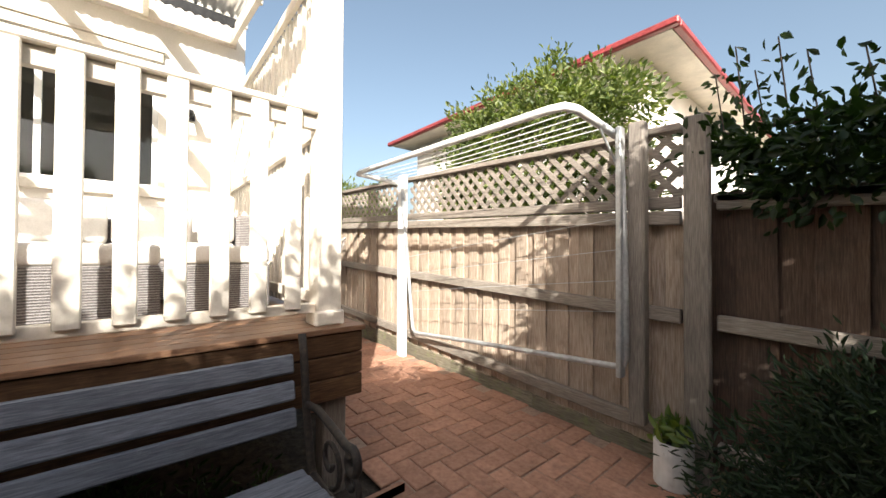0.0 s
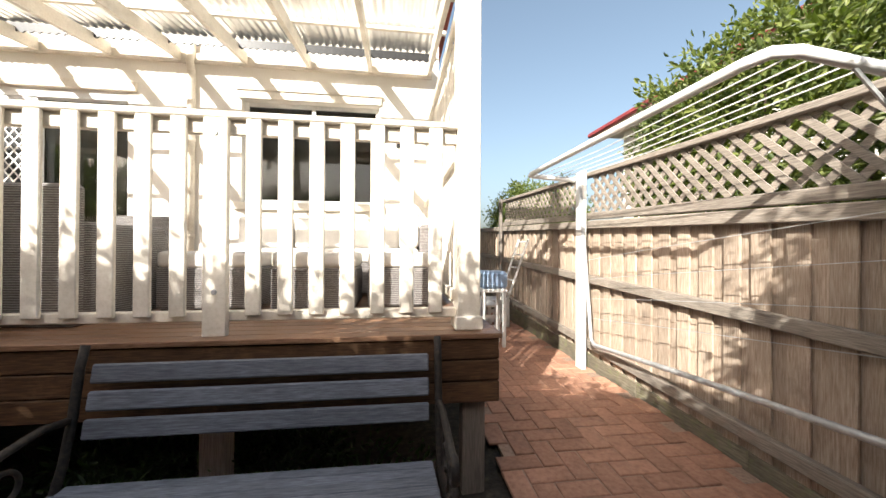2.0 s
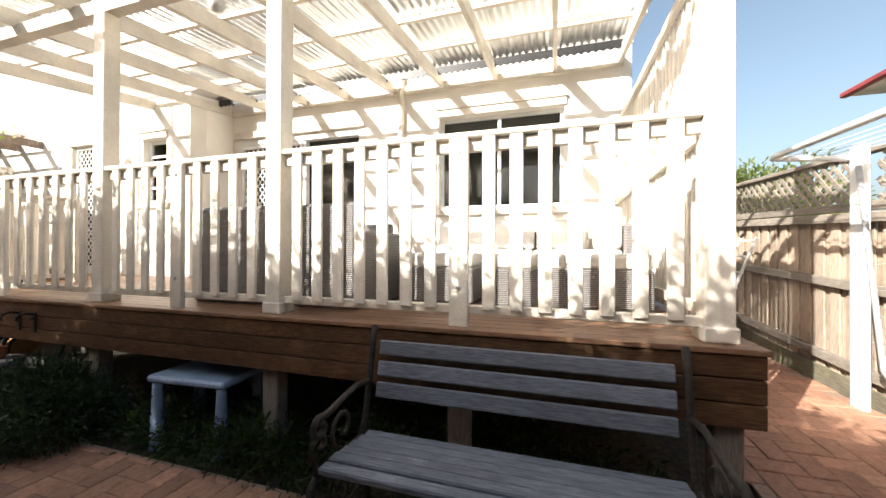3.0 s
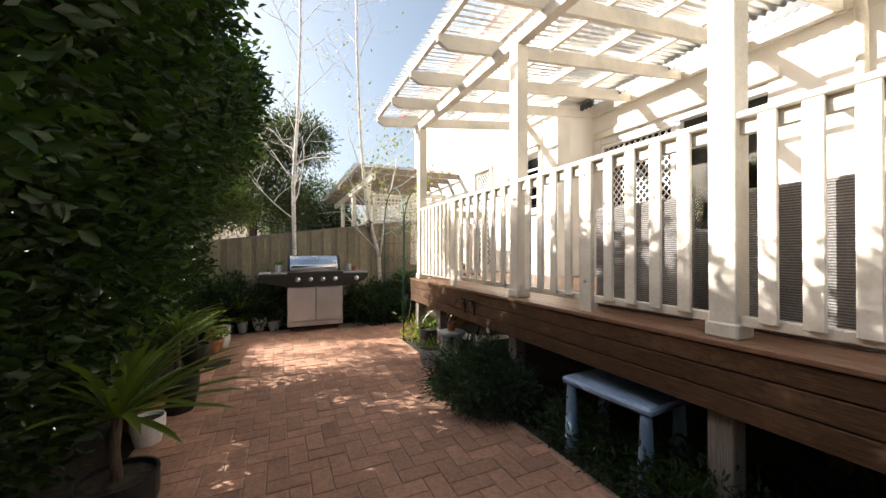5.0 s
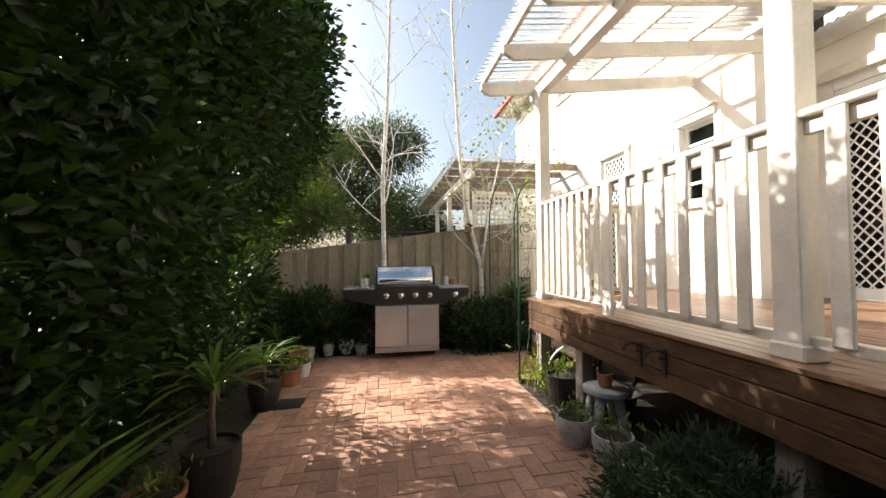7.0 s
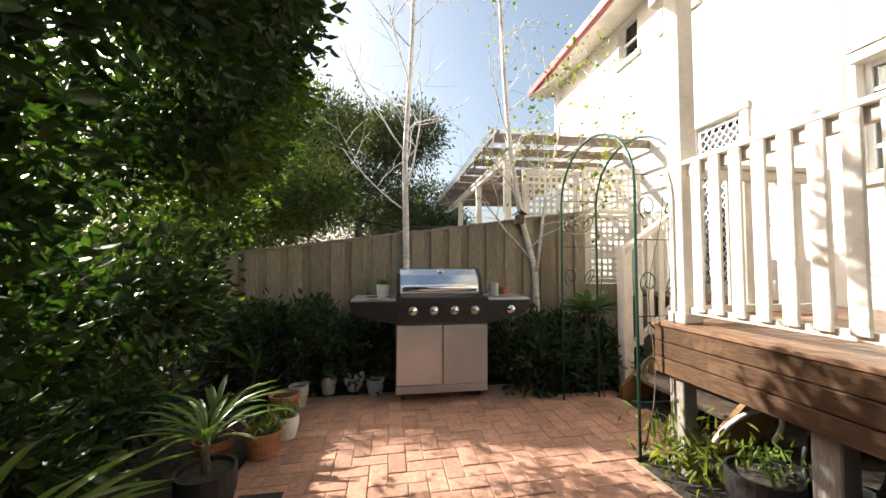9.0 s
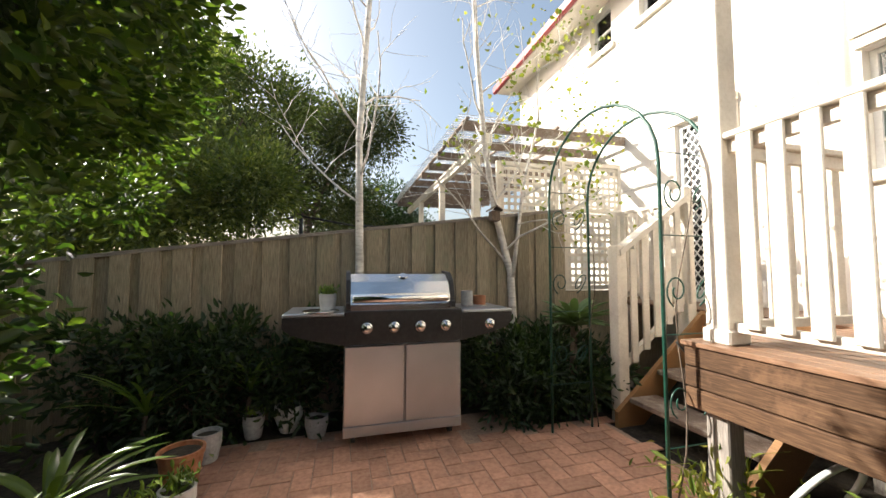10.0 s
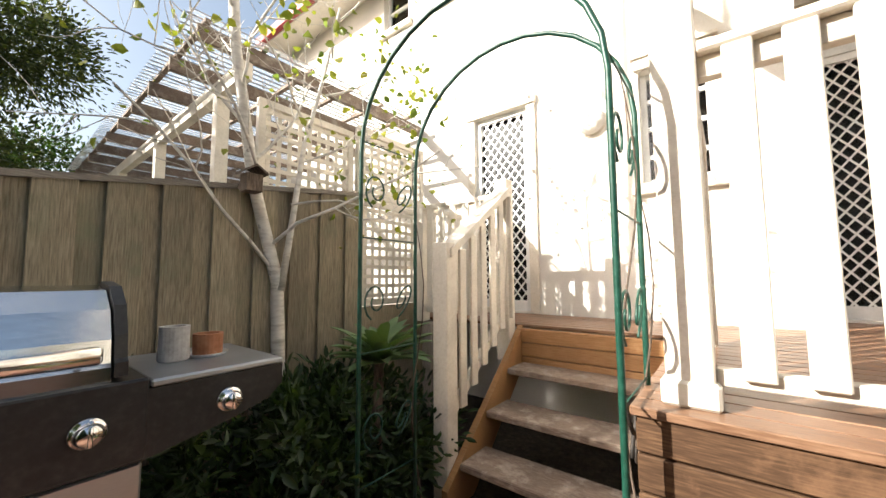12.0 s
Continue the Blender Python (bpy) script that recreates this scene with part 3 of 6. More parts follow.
def diamond_grille(bm, x, y0, y1, z0, z1, pitch, w, t):
    """A lattice of slanting bars clipped to a rectangle in the plane x."""
    hh, ww = z1 - z0, y1 - y0
    slope = 1.25
    for s in (1, -1):
        k = -hh / slope
        while k < ww + hh / slope:
            ya, za, yb, zb = (k, 0.0, k + hh / slope, hh)
            ta, tb = 0.0, 1.0
            if ya < 0:
                ta = -ya / (yb - ya)
            if yb > ww:
                tb = (ww - ya) / (yb - ya)
            if tb - ta > 0.02:
                p = [(ya + (yb - ya) * q, za + (zb - za) * q) for q in (ta, tb)]
                if s < 0:
                    p = [(ww - a, c) for a, c in p]
                (a0, c0), (a1, c1) = p
                d = Vector((a1 - a0, c1 - c0)).normalized() * w / 2
                xs = x + (t * 0.5 if s > 0 else -t * 0.5)
                vs = [bm.verts.new((xs + dx, y0 + ay, z0 + az)) for dx in (t / 2, -t / 2) for ay, az in ((a0 - d.y, c0 + d.x), (a0 + d.y, c0 - d.x), (a1 + d.y, c1 - d.x), (a1 - d.y, c1 + d.x))]
                bm.faces.new(vs[:4])
                bm.faces.new(vs[4:][::-1])
                for i in range(4):
                    bm.faces.new((vs[i], vs[(i + 1) % 4], vs[4 + (i + 1) % 4], vs[4 + i]))
            k += pitch
    bmesh.ops.recalc_face_normals(bm, faces=bm.faces[:])
    return bm


def security_door(name, x, o, label):
    y0, y1, z0, z1 = o
    d = thing(name, label, "door", kind="structure")
    f = 0.055
    for a in ((y0, z0, y0 + f, z1), (y1 - f, z0, y1, z1), (y0 + f, z0, y1 - f, z0 + 0.1), (y0 + f, z1 - f, y1 - f, z1)):
        part("door_frame", bx(x - 0.06, a[0], a[1], x - 0.02, a[2], a[3], 0.003), WHITE_PAINT, d)
    part("grille", diamond_grille(bmesh.new(), x - 0.04, y0 + f, y1 - f, z0 + 0.1, z1 - f, 0.092, 0.014, 0.006), WHITE_PAINT, d, "white diamond lattice grille")
    part("fly_mesh", bx(x - 0.075, y0 + f, z0 + 0.1, x - 0.072, y1 - f, z1 - f), FLY, d)
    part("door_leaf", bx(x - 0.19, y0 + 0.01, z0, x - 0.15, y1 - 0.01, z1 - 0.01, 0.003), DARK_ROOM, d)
    return d


FLY = glass_mat("dark_fly_screen", (0.25, 0.26, 0.27), 0.5, 0.8)
security_door("door_1", JX, SDOOR, "white security screen door with diamond lattice grille")
for a in ((SDOOR[0] - 0.09, 0.88, SDOOR[0] - 0.002, SDOOR[3]), (SDOOR[1] + 0.002, 0.88, SDOOR[1] + 0.09, SDOOR[3])):
    solo("trim", bx(JX, a[0], a[1], JX + 0.03, a[2], a[3], 0.004), CREAM, "cream door trim", "trim", "structure")
solo("trim", bx(JX, SDOOR[0] - 0.1, SDOOR[3] + 0.002, JX + 0.05, SDOOR[1] + 0.1, SDOOR[3] + 0.09, 0.006), CREAM, "cream door head trim", "trim", "structure")
# wide sliding door: a screened leaf beside an open dark gap
security_door("door_2", HX, (SLIDE[0], -3.39, SLIDE[2], SLIDE[3] - 0.1), "white sliding security door with diamond lattice grille")
solo("trim", bx(HX - 0.12, SLIDE[0], SLIDE[3] - 0.097, HX - 0.01, SLIDE[1], SLIDE[3], 0.004), WHITE_PAINT, "white sliding door head track", "trim", "structure")
solo("trim", bx(HX, SLIDE[0] - 0.1, SLIDE[3] + 0.004, HX + 0.045, SLIDE[1] + 0.1, SLIDE[3] + 0.11, 0.006), CREAM, "cream sliding door head trim", "trim", "structure")
solo("trim", bx(HX - 0.12, -3.388, SLIDE[2], HX - 0.03, -3.33, SLIDE[3] - 0.1, 0.004), WHITE_PAINT, "white sliding door jamb", "trim", "structure")
g = solo("window_5", bx(HX - 0.14, -3.328, SLIDE[2], HX - 0.134, SLIDE[1], SLIDE[3] - 0.1), GLASS, "clear glass of the sliding door", "glass", "structure")
g.visible_shadow = False

# north fence
FY = 2.455
fence_n = thing("fence_north", "weathered timber paling fence with lattice above", "fence", kind="structure")


def paling_mesh(w, h, t, seed):
    r = random.Random(seed)
    return mesh_of(bx(-w / 2, 0, 0, w / 2, t, h + r.uniform(-0.01, 0.01), 0.003), "paling")


def fence_run(parent, x0, x1, y, z0, h, mat, w=0.1, pitch=0.084, facing=1, top=None, lap=0.02):
    """Lapped palings along x: every other one stands proud."""
    meshes = [paling_mesh(w, h, 0.014, s) for s in range(3)]
    n = int((x1 - x0) / pitch)
    for i in range(n):
        p = part("paling", meshes[i % 3], mat, parent)
        p.location = (x0 + (i + 0.5) * pitch, y + (0.0 if i % 2 else lap) * facing, z0 + random.uniform(-0.006, 0.006) + (top(x0 + i * pitch) if top else 0))
        p.rotation_euler = (0, radians(random.uniform(-0.35, 0.35)), 0)


fence_run(fence_n, -9.0, 0.008, FY, 0.20, 1.26, PALING)
fence_run(fence_n, 0.006, 3.4, FY, 0.2, 1.38, PALING_SHADED, 0.15, 0.126)
for z in (0.31, 0.92, 1.43):
    part("rail", bx(-9.0, FY - 0.05, z, -0.10, FY - 0.002, z + 0.075, 0.006), RAIL_GREY, fence_n)
    part("rail", bx(0.05, FY - 0.05, z + (0.07 if z > 1 else 0), 3.4, FY - 0.002, z + 0.075 + (0.07 if z > 1 else 0), 0.006), RAIL_GREY, fence_n)
for k in range(14):
    x0 = -9.0 + k * 0.885
    part("plinth_board", bx(x0, FY - 0.012, -0.06, x0 + 0.88, FY + 0.014, 0.24, 0.004), PLINTH, fence_n)
for x in (-5.3, -2.62, -0.02, 2.6):
    part("post", bx(x - 0.056, FY - 0.09, -0.1, x + 0.056, FY - 0.052, 1.97 if x < 1 else 1.6, 0.008), POST_GREY, fence_n)
part("cap_rail", bx(-5.3, FY - 0.045, 1.92, -0.1, FY + 0.03, 1.96, 0.006), RAIL_GREY, fence_n)
part("mid_rail", bx(-5.3, FY - 0.04, 1.515, -0.1, FY - 0.005, 1.58, 0.006), RAIL_GREY, fence_n)
part("cap_rail", bx(0.04, FY - 0.05, 1.535, 3.4, FY + 0.03, 1.575, 0.006), RAIL_GREY, fence_n)


def lattice_x(parent, x0, x1, y, z0, z1, pitch, w, t, mat, slope=1.0):
    """Slats crossing at a slant between x0 and x1, each a part of its own."""
    hh = z1 - z0
    for s in (1, -1):
        k = x0 - hh / slope
        while k < x1:
            xa, za, xb, zb = k, z0, k + hh / slope, z1
            if xa < x0:
                za += (x0 - xa) * slope
                xa = x0
            if xb > x1:
                zb -= (xb - x1) * slope
                xb = x1
            if zb - za > 0.03:
                if s < 0:
                    xa, xb = x0 + x1 - xa, x0 + x1 - xb
                dx, dz = xb - xa, zb - za
                ln = math.hypot(dx, dz)
                m = Matrix.Translation(((xa + xb) / 2, y + s * t * 0.55, (za + zb) / 2)) @ Matrix.Rotation(math.atan2(dx, dz), 4, "Y")
                part("lattice_slat", bx(-w / 2, -t / 2, -ln / 2, w / 2, t / 2, ln / 2, 0, m), mat, parent)
            k += pitch


lattice_x(fence_n, -2.56, -0.1, FY - 0.005, 1.58, 1.92, 0.115, 0.034, 0.008, RAIL_GREY)
lattice_x(fence_n, -5.25, -2.68, FY - 0.005, 1.58, 1.92, 0.115, 0.034, 0.008, RAIL_GREY)

# the north fence falls towards the east with the ground
for ob in fence_n.children:
    if ob.name.startswith("paling"):
        ob.location.z -= 0.045 * (ob.location.x + 1.6)
    else:
        for v in ob.data.vertices:
            v.co.z -= 0.045 * (v.co.x + 1.6)

# south fence
SFY = -7.45


def south_drop(x):
    return -0.13 * (x + 1.7)


fence_s = thing("fence_south", "greyed lapped paling fence with a capping strip", "fence", kind="structure")
fence_run(fence_s, -1.70, 5.0, SFY, 0.02, 1.86, PALING_GREY, 0.142, 0.112, 1, south_drop, 0.022)
b = bmesh.new()
prism(b, [(-1.72, 1.872), (-1.72, 1.902), (5.0, 1.902 - 0.13 * 6.72), (5.0, 1.872 - 0.13 * 6.72)], 1, SFY - 0.03, SFY + 0.045)
part("capping", b, RAIL_GREY, fence_s)
fence_w = thing("fence_west", "grey paling fence closing the passage", "fence", kind="structure")
part("board_wall", bx(-9.03, 1.1, -0.1, -9.0, FY, 1.75), PALING_GREY, fence_w)
fence_e = thing("fence_east", "weathered timber paling fence behind the hedge", "fence", kind="structure")
part("board_wall", bx(3.3, -7.7, -0.1, 3.33, 2.4, 1.5), PALING_GREY, fence_e)

# steps up to the deck's south end
stairs = thing("stairs", "weathered open timber steps up to the deck", "stairs", kind="structure")
for k in range(3):
    z = 0.01 + 0.2 * (k + 1)
    xx = STAIR_X0 - 0.02 - 0.28 * k
    part("tread", bx(xx - 0.25, STAIR_S + 0.045, z - 0.04, xx + 0.02, DECK_S - 0.055, z, 0.006), STEP_WOOD, stairs)
for y in (STAIR_S, DECK_S - 0.05):
    b = bmesh.new()
    prism(b, [(STAIR_X0 + 0.1, -0.04), (STAIR_X0 + 0.1, 0.10), (STAIR_X1 + 0.005, 0.87), (STAIR_X1 + 0.005, 0.59), (STAIR_X0 - 0.12, -0.04)], 1, y, y + 0.04)
    part("stringer", b, END_WOOD, stairs)
stair_rail = thing("stair_rail", "cream painted stair railing with flat balusters and newel posts", "railing", kind="structure")
NX, UX = -1.58, -2.31
part("newel_post", bx(NX - 0.05, STAIR_S - 0.11, -0.05, NX + 0.05, STAIR_S - 0.004, 1.43, 0.006), CREAM, stair_rail)
part("newel_post", bx(UX - 0.05, STAIR_S - 0.11, 0.62, UX + 0.05, STAIR_S - 0.004, 1.96, 0.006), CREAM, stair_rail)


def slant(x0, z0, x1, z1, y0, y1, h):
    return prism(bmesh.new(), [(x0, z0), (x0, z0 + h), (x1, z1 + h), (x1, z1)], 1, y0, y1)


part("handrail", slant(NX + 0.02, 1.34, UX - 0.0, 1.86, STAIR_S - 0.112, STAIR_S + 0.012, 0.05), CREAM, stair_rail)
part("lower_rail", slant(NX - 0.052, 0.42, UX + 0.052, 0.93, STAIR_S - 0.07, STAIR_S - 0.03, 0.06), CREAM, stair_rail)
for k in range(5):
    u = (k + 0.6) / 5.2
    x = NX - 0.05 + (UX - NX + 0.1) * u
    zb, zt = 0.40 + 0.52 * u, 1.34 + 0.50 * u
    part("baluster", bx(x - 0.033, STAIR_S - 0.029, zb, x + 0.033, STAIR_S - 0.009, zt, 0.004), CREAM, stair_rail)
# railing between the deck and the steps
side = thing("side_rail", "short cream railing beside the steps", "railing", kind="structure")
RY = POSTS_Y[3]
part("top_rail", bx(-2.14, RY - 0.045, RAIL_Z - 0.03, PX - 0.058, RY + 0.045, RAIL_Z, 0.005), CREAM, side)
part("under_rail", bx(-2.14, RY - 0.018, RAIL_Z - 0.095, PX - 0.058, RY + 0.018, RAIL_Z - 0.032, 0.003), CREAM, side)
part("bottom_rail", bx(-2.14, RY - 0.02, DECK_Z + 0.06, PX - 0.058, RY + 0.02, DECK_Z + 0.105, 0.004), CREAM, side)
part("end_post", bx(-2.22, RY - 0.04, DECK_Z, -2.142, RY + 0.04, RAIL_Z - 0.002, 0.005), CREAM, side)
for k in range(7):
    x = PX - 0.125 - 0.128 * k
    part("baluster", bx(x - 0.033, RY - 0.04, DECK_Z + 0.085, x + 0.033, RY - 0.021, RAIL_Z - 0.03, 0.004), CREAM, side)
LY = -7.3
part("newel_post", bx(UX - 0.05, LY - 0.05, 0.85, UX + 0.05, LY + 0.05, 1.88, 0.006), CREAM, stair_rail)
part("top_rail", bx(UX - 0.045, LY + 0.05, 1.82, UX + 0.045, STAIR_S - 0.102, 1.86, 0.005), CREAM, stair_rail)
part("bottom_rail", bx(UX - 0.02, LY + 0.05, 0.96, UX + 0.02, STAIR_S - 0.102, 1.0, 0.005), CREAM, stair_rail)
for k in range(7):
    y = LY + 0.12 + 0.125 * k
    part("baluster", bx(UX + 0.022, y - 0.033, 0.93, UX + 0.042, y + 0.033, 1.82, 0.004), CREAM, stair_rail)
part("top_rail", bx(JX, LY - 0.045, 1.82, UX - 0.052, LY + 0.045, 1.86, 0.005), CREAM, stair_rail)
part("bottom_rail", bx(JX, LY - 0.02, 0.96, UX - 0.052, LY + 0.02, 1.0, 0.005), CREAM, stair_rail)
for k in range(9):
    x = UX - 0.12 - 0.128 * k
    part("baluster", bx(x - 0.033, LY + 0.022, 0.93, x + 0.033, LY + 0.042, 1.82, 0.004), CREAM, stair_rail)

# barbecue
bbq = thing("barbecue", "stainless steel gas barbecue with closed hood and side shelves", "barbecue")
BX0, BX1, BY = -0.224, 0.629, -6.56
BD = 0.5
part("cabinet", bx(BX0, BY - BD, 0.07, BX1, BY - 0.022, 0.70, 0.004), STEEL, bbq)
part("plinth", bx(BX0, BY - 0.02, 0.065, BX1, BY, 0.135, 0.003), STEEL, bbq)
MIDX = (BX0 + BX1) / 2
for a, c in ((BX0 + 0.002, MIDX - 0.005), (MIDX + 0.005, BX1 - 0.002)):
    part("door", bx(a, BY - 0.02, 0.14, c, BY + 0.004, 0.685, 0.006), STEEL, bbq, "brushed steel cabinet door")
SX0, SX1 = -0.63, 1.03
b = bmesh.new()
prism(b, [(SX0, 0.90), (SX1, 0.90), (SX1, 0.83), (SX1 - 0.05, 0.785), (SX1 - 0.16, 0.75), (BX1, 0.70), (BX0, 0.70), (SX0 + 0.16, 0.75), (SX0 + 0.05, 0.785), (SX0, 0.83)], 1, BY - 0.03, BY + 0.03)
part("control_panel", b, BLACK_ENAMEL, bbq, "black enamel control panel")
part("side_shelf", bx(SX0, BY - 0.46, 0.902, BX0 - 0.002, BY + 0.035, 0.925, 0.006), STEEL, bbq)
part("side_shelf", bx(BX1 + 0.002, BY - 0.46, 0.902, SX1, BY + 0.035, 0.925, 0.006), STEEL, bbq)
part("cook_box", bx(BX0, BY - 0.46, 0.70, BX1, BY + 0.032, 0.933, 0.006), BLACK_ENAMEL, bbq)
b = bmesh.new()
prof = [(BY + 0.005, 0.935), (BY + 0.005, 0.975), (BY - 0.01, 0.985), (BY - 0.02, 1.05), (BY - 0.06, 1.135), (BY - 0.14, 1.19), (BY - 0.25, 1.205), (BY - 0.36, 1.17), (BY - 0.43, 1.07), (BY - 0.44, 0.935)]
prism(b, prof, 0, BX0 + 0.085, BX1 - 0.04)
hood = part("hood", b, LID_STEEL, bbq, "polished steel rounded hood")
for a in (BX0 + 0.05, BX1 - 0.038):
    b = bmesh.new()
    prism(b, [(y + (0.012 if y > BY - 0.2 else -0.01), z + 0.012) for y, z in prof], 0, a, a + 0.03)
    part("hood_end", b, BLACK_ENAMEL, hood)
b = bx(BX0 + 0.11, BY + 0.032, 0.992, BX1 - 0.05, BY + 0.052, 1.042, 0.009)
for a in (BX0 + 0.15, BX1 - 0.09):
    tube(b, [(a, BY - 0.01, 1.015), (a, BY + 0.045, 1.015)], 0.008, 8)
part("handle", b, CHROME, hood, "polished bar handle", smooth=True)
b = lathe(bmesh.new(), [(0.0, 0.008), (0.032, 0.008), (0.036, 0.0)], 20, Matrix.Translation((MIDX, BY - 0.115, 1.174)) @ Matrix.Rotation(radians(-30), 4, "X"))
part("thermometer", b, CHROME, hood)
KNOB = box(lathe(bmesh.new(), [(0.041, 0.0), (0.041, 0.008), (0.036, 0.012), (0.031, 0.014), (0.028, 0.036), (0.024, 0.041), (0.0, 0.042)], 24), -0.005, -0.026, 0.04, 0.005, 0.026, 0.05, 0.002)
KNOB = mesh_of(KNOB, "knob")
KNOB.materials.append(CHROME)
for x in (0.478, 0.287, 0.096, -0.095, -0.444):
    k = part("knob", KNOB, CHROME, bbq, "", True)
    k.matrix_world = Matrix.Translation((x, BY + 0.03, 0.815)) @ Matrix.Rotation(radians(-90), 4, "X")
for x in (BX0 + 0.07, BX1 - 0.07):
    for y in (BY - 0.08, BY - BD + 0.06):
        w = lathe(bmesh.new(), [(0.0, -0.015), (0.034, -0.015), (0.034, 0.015), (0.0, 0.015)], 16, Matrix.Translation((x, y, 0.034)) @ Matrix.Rotation(radians(90), 4, "Y"))
        part("caster", w, POT_BLACK, bbq)

# garden bench
bench = thing("garden_bench", "grey slatted garden bench with scrolled cast iron ends", "bench")
BN, BS = 0.80, -0.58
for k in range(3):
    z = 0.775 - 0.098 * k
    xx = -0.935 + 0.02 * k
    m = Matrix.Translation((xx, (BN + BS) / 2, z)) @ Matrix.Rotation(radians(-12), 4, "Y")
    part("back_slat", bx(-0.013, -(BN - BS) / 2 + 0.04, -0.036, 0.013, (BN - BS) / 2 - 0.04, 0.036, 0.006, m), BENCH_WOOD, bench)
for k in range(6):
    xx = -0.81 + 0.068 * k
    z = 0.395 + 0.010 * k - 0.012 * (k == 5)
    part("seat_slat", bx(xx - 0.028, BS + 0.03, z - 0.015, xx + 0.028, BN - 0.03, z + 0.013, 0.006), BENCH_WOOD, bench)


def spiral(cx, cz, r0, r1, a0, a1, y, n=20):
    return [(cx + (r0 + (r1 - r0) * i / n) * math.cos(a0 + (a1 - a0) * i / n), y, cz + (r0 + (r1 - r0) * i / n) * math.sin(a0 + (a1 - a0) * i / n)) for i in range(n + 1)]


for y in (BS, BN):
    b = bmesh.new()
    tube(b, [(-0.955, y, 0.88), (-0.93, y, 0.80), (-0.90, y, 0.62), (-0.86, y, 0.46), (-0.82, y, 0.37), (-0.84, y, 0.2), (-0.90, y, 0.0)], 0.016, 8)
    tube(b, [(-0.82, y, 0.38), (-0.65, y, 0.37), (-0.48, y, 0.385), (-0.44, y, 0.36), (-0.45, y, 0.2), (-0.40, y, 0.0)], 0.015, 8)
    tube(b, [(-0.88, y, 0.62), (-0.78, y, 0.635), (-0.66, y, 0.62), (-0.54, y, 0.60), *spiral(-0.50, 0.565, 0.045, 0.015, 1.3, -5.2, y)], 0.014, 8)
    tube(b, [(-0.48, y, 0.385), (-0.46, y, 0.46), *spiral(-0.50, 0.50, 0.05, 0.015, -0.3, 5.0, y, 14)], 0.011, 6)
    tube(b, spiral(-0.66, 0.5, 0.09, 0.02, -1.5, 6.0, y), 0.009, 6)
    tube(b, spiral(-0.65, 0.24, 0.10, 0.02, 1.5, -6.0, y), 0.009, 6)
    tube(b, [(-0.85, y, 0.16), (-0.65, y, 0.13), (-0.44, y, 0.16)], 0.01, 6)
    part("end_frame", b, IRON, bench, "dark scrolled cast iron end", smooth=True)

# plastic child's table under the deck's edge
table = thing("plastic_table", "small pale blue plastic table with tapered legs", "table", at=pose(-0.93, -1.92, -0.05, 0, 0, 4))
TX, TY = -0.08, 0.0
part("tabletop", bx(TX - 0.36, TY - 0.30, 0.455, TX + 0.04, TY + 0.30, 0.50, 0.014), PLASTIC_BLUE, table)
for dx, dy in ((0.0, 0.25), (0.0, -0.25), (-0.31, 0.25), (-0.31, -0.25)):
    b = lathe(bmesh.new(), [(0.045, 0.0), (0.045, 0.02), (0.03, 0.4), (0.028, 0.456)], 12, Matrix.Translation((TX + dx, TY + dy, 0.0)))
    bmesh.ops.holes_fill(b, edges=b.edges[:])
    part("leg", b, PLASTIC_BLUE, table, smooth=True)


# plants, trees and what lies beyond the fences
rng = np.random.default_rng(4)


def hedge_front(y, z):
    f = 1.45 + 0.26 * noise.noise(Vector((y * 0.9, z * 0.9, 3.1))) + 0.12 * noise.noise(Vector((y * 3.0, z * 3.0, 9.0)))
    if y > 1.2:
        f += 0.9 * (y - 1.2)
    if y < -4.4:
        f += 0.22 * (-4.4 - y)
    if z < 1.2:
        f += 0.5 * (1.2 - z)
    else:
        f -= 0.32 * min((z - 1.2), 1.1)
    return f


def hedge_top(y):
    t = 3.12 + 0.22 * noise.noise(Vector((y * 0.8, 1.7, 0.0))) + 0.2 * noise.noise(Vector((y * 2.9, 5.0, 0.0)))
    t += 0.12 * max(0.0, -2.6 - y)
    t -= 0.15
    if -2.0 < y < -0.9:
        t -= 0.08
    if -3.1 < y < -2.75:
        t -= 0.45
    if y > 1.3:
        t += 0.7
    if -2.8 < y < -0.4:
        t -= 0.24 + 0.18 * noise.noise(Vector((y * 6.0, 2.0, 0.0)))
    if -0.55 < y < 1.02:
        t -= 0.75
    return t if y > -6.05 else t - 1.2 * min(1.0, (-6.05 - y) / 0.3)


def in_hedge(r):
    while True:
        y, z = r.uniform(-6.95, 2.35), r.uniform(0.2, 4.2)
        depth = r.exponential(0.42)
        if z > hedge_top(y) + 0.45 * max(0.0, depth - 0.45) or (y < -6.1 and z < 1.4):
            continue
        f = hedge_front(y, z)
        if y < -4.3 and z < 2.0 and noise.noise(Vector(((f + depth) * 1.6, y * 2.3, z * 2.3 + 2.0))) < 0.02:
            continue
        if y < -5.6 and z > 2.3 and noise.noise(Vector(((f + depth) * 1.6, y * 2.0, z * 2.0))) < -0.08:
            continue
        if z < (2.6 if y > -3.2 else 3.4) and noise.noise(Vector(((y + 0.667 * (f + depth)) * 3.2, (z - 0.708 * (f + depth)) * 3.2, 7.0))) < (-0.47 if y > -3.2 else (-0.24 if y > -6.2 else 0.08)):
            continue
        if depth < 1.8:
            return (f + depth, y, z), (-0.8, 0.0, 0.25)


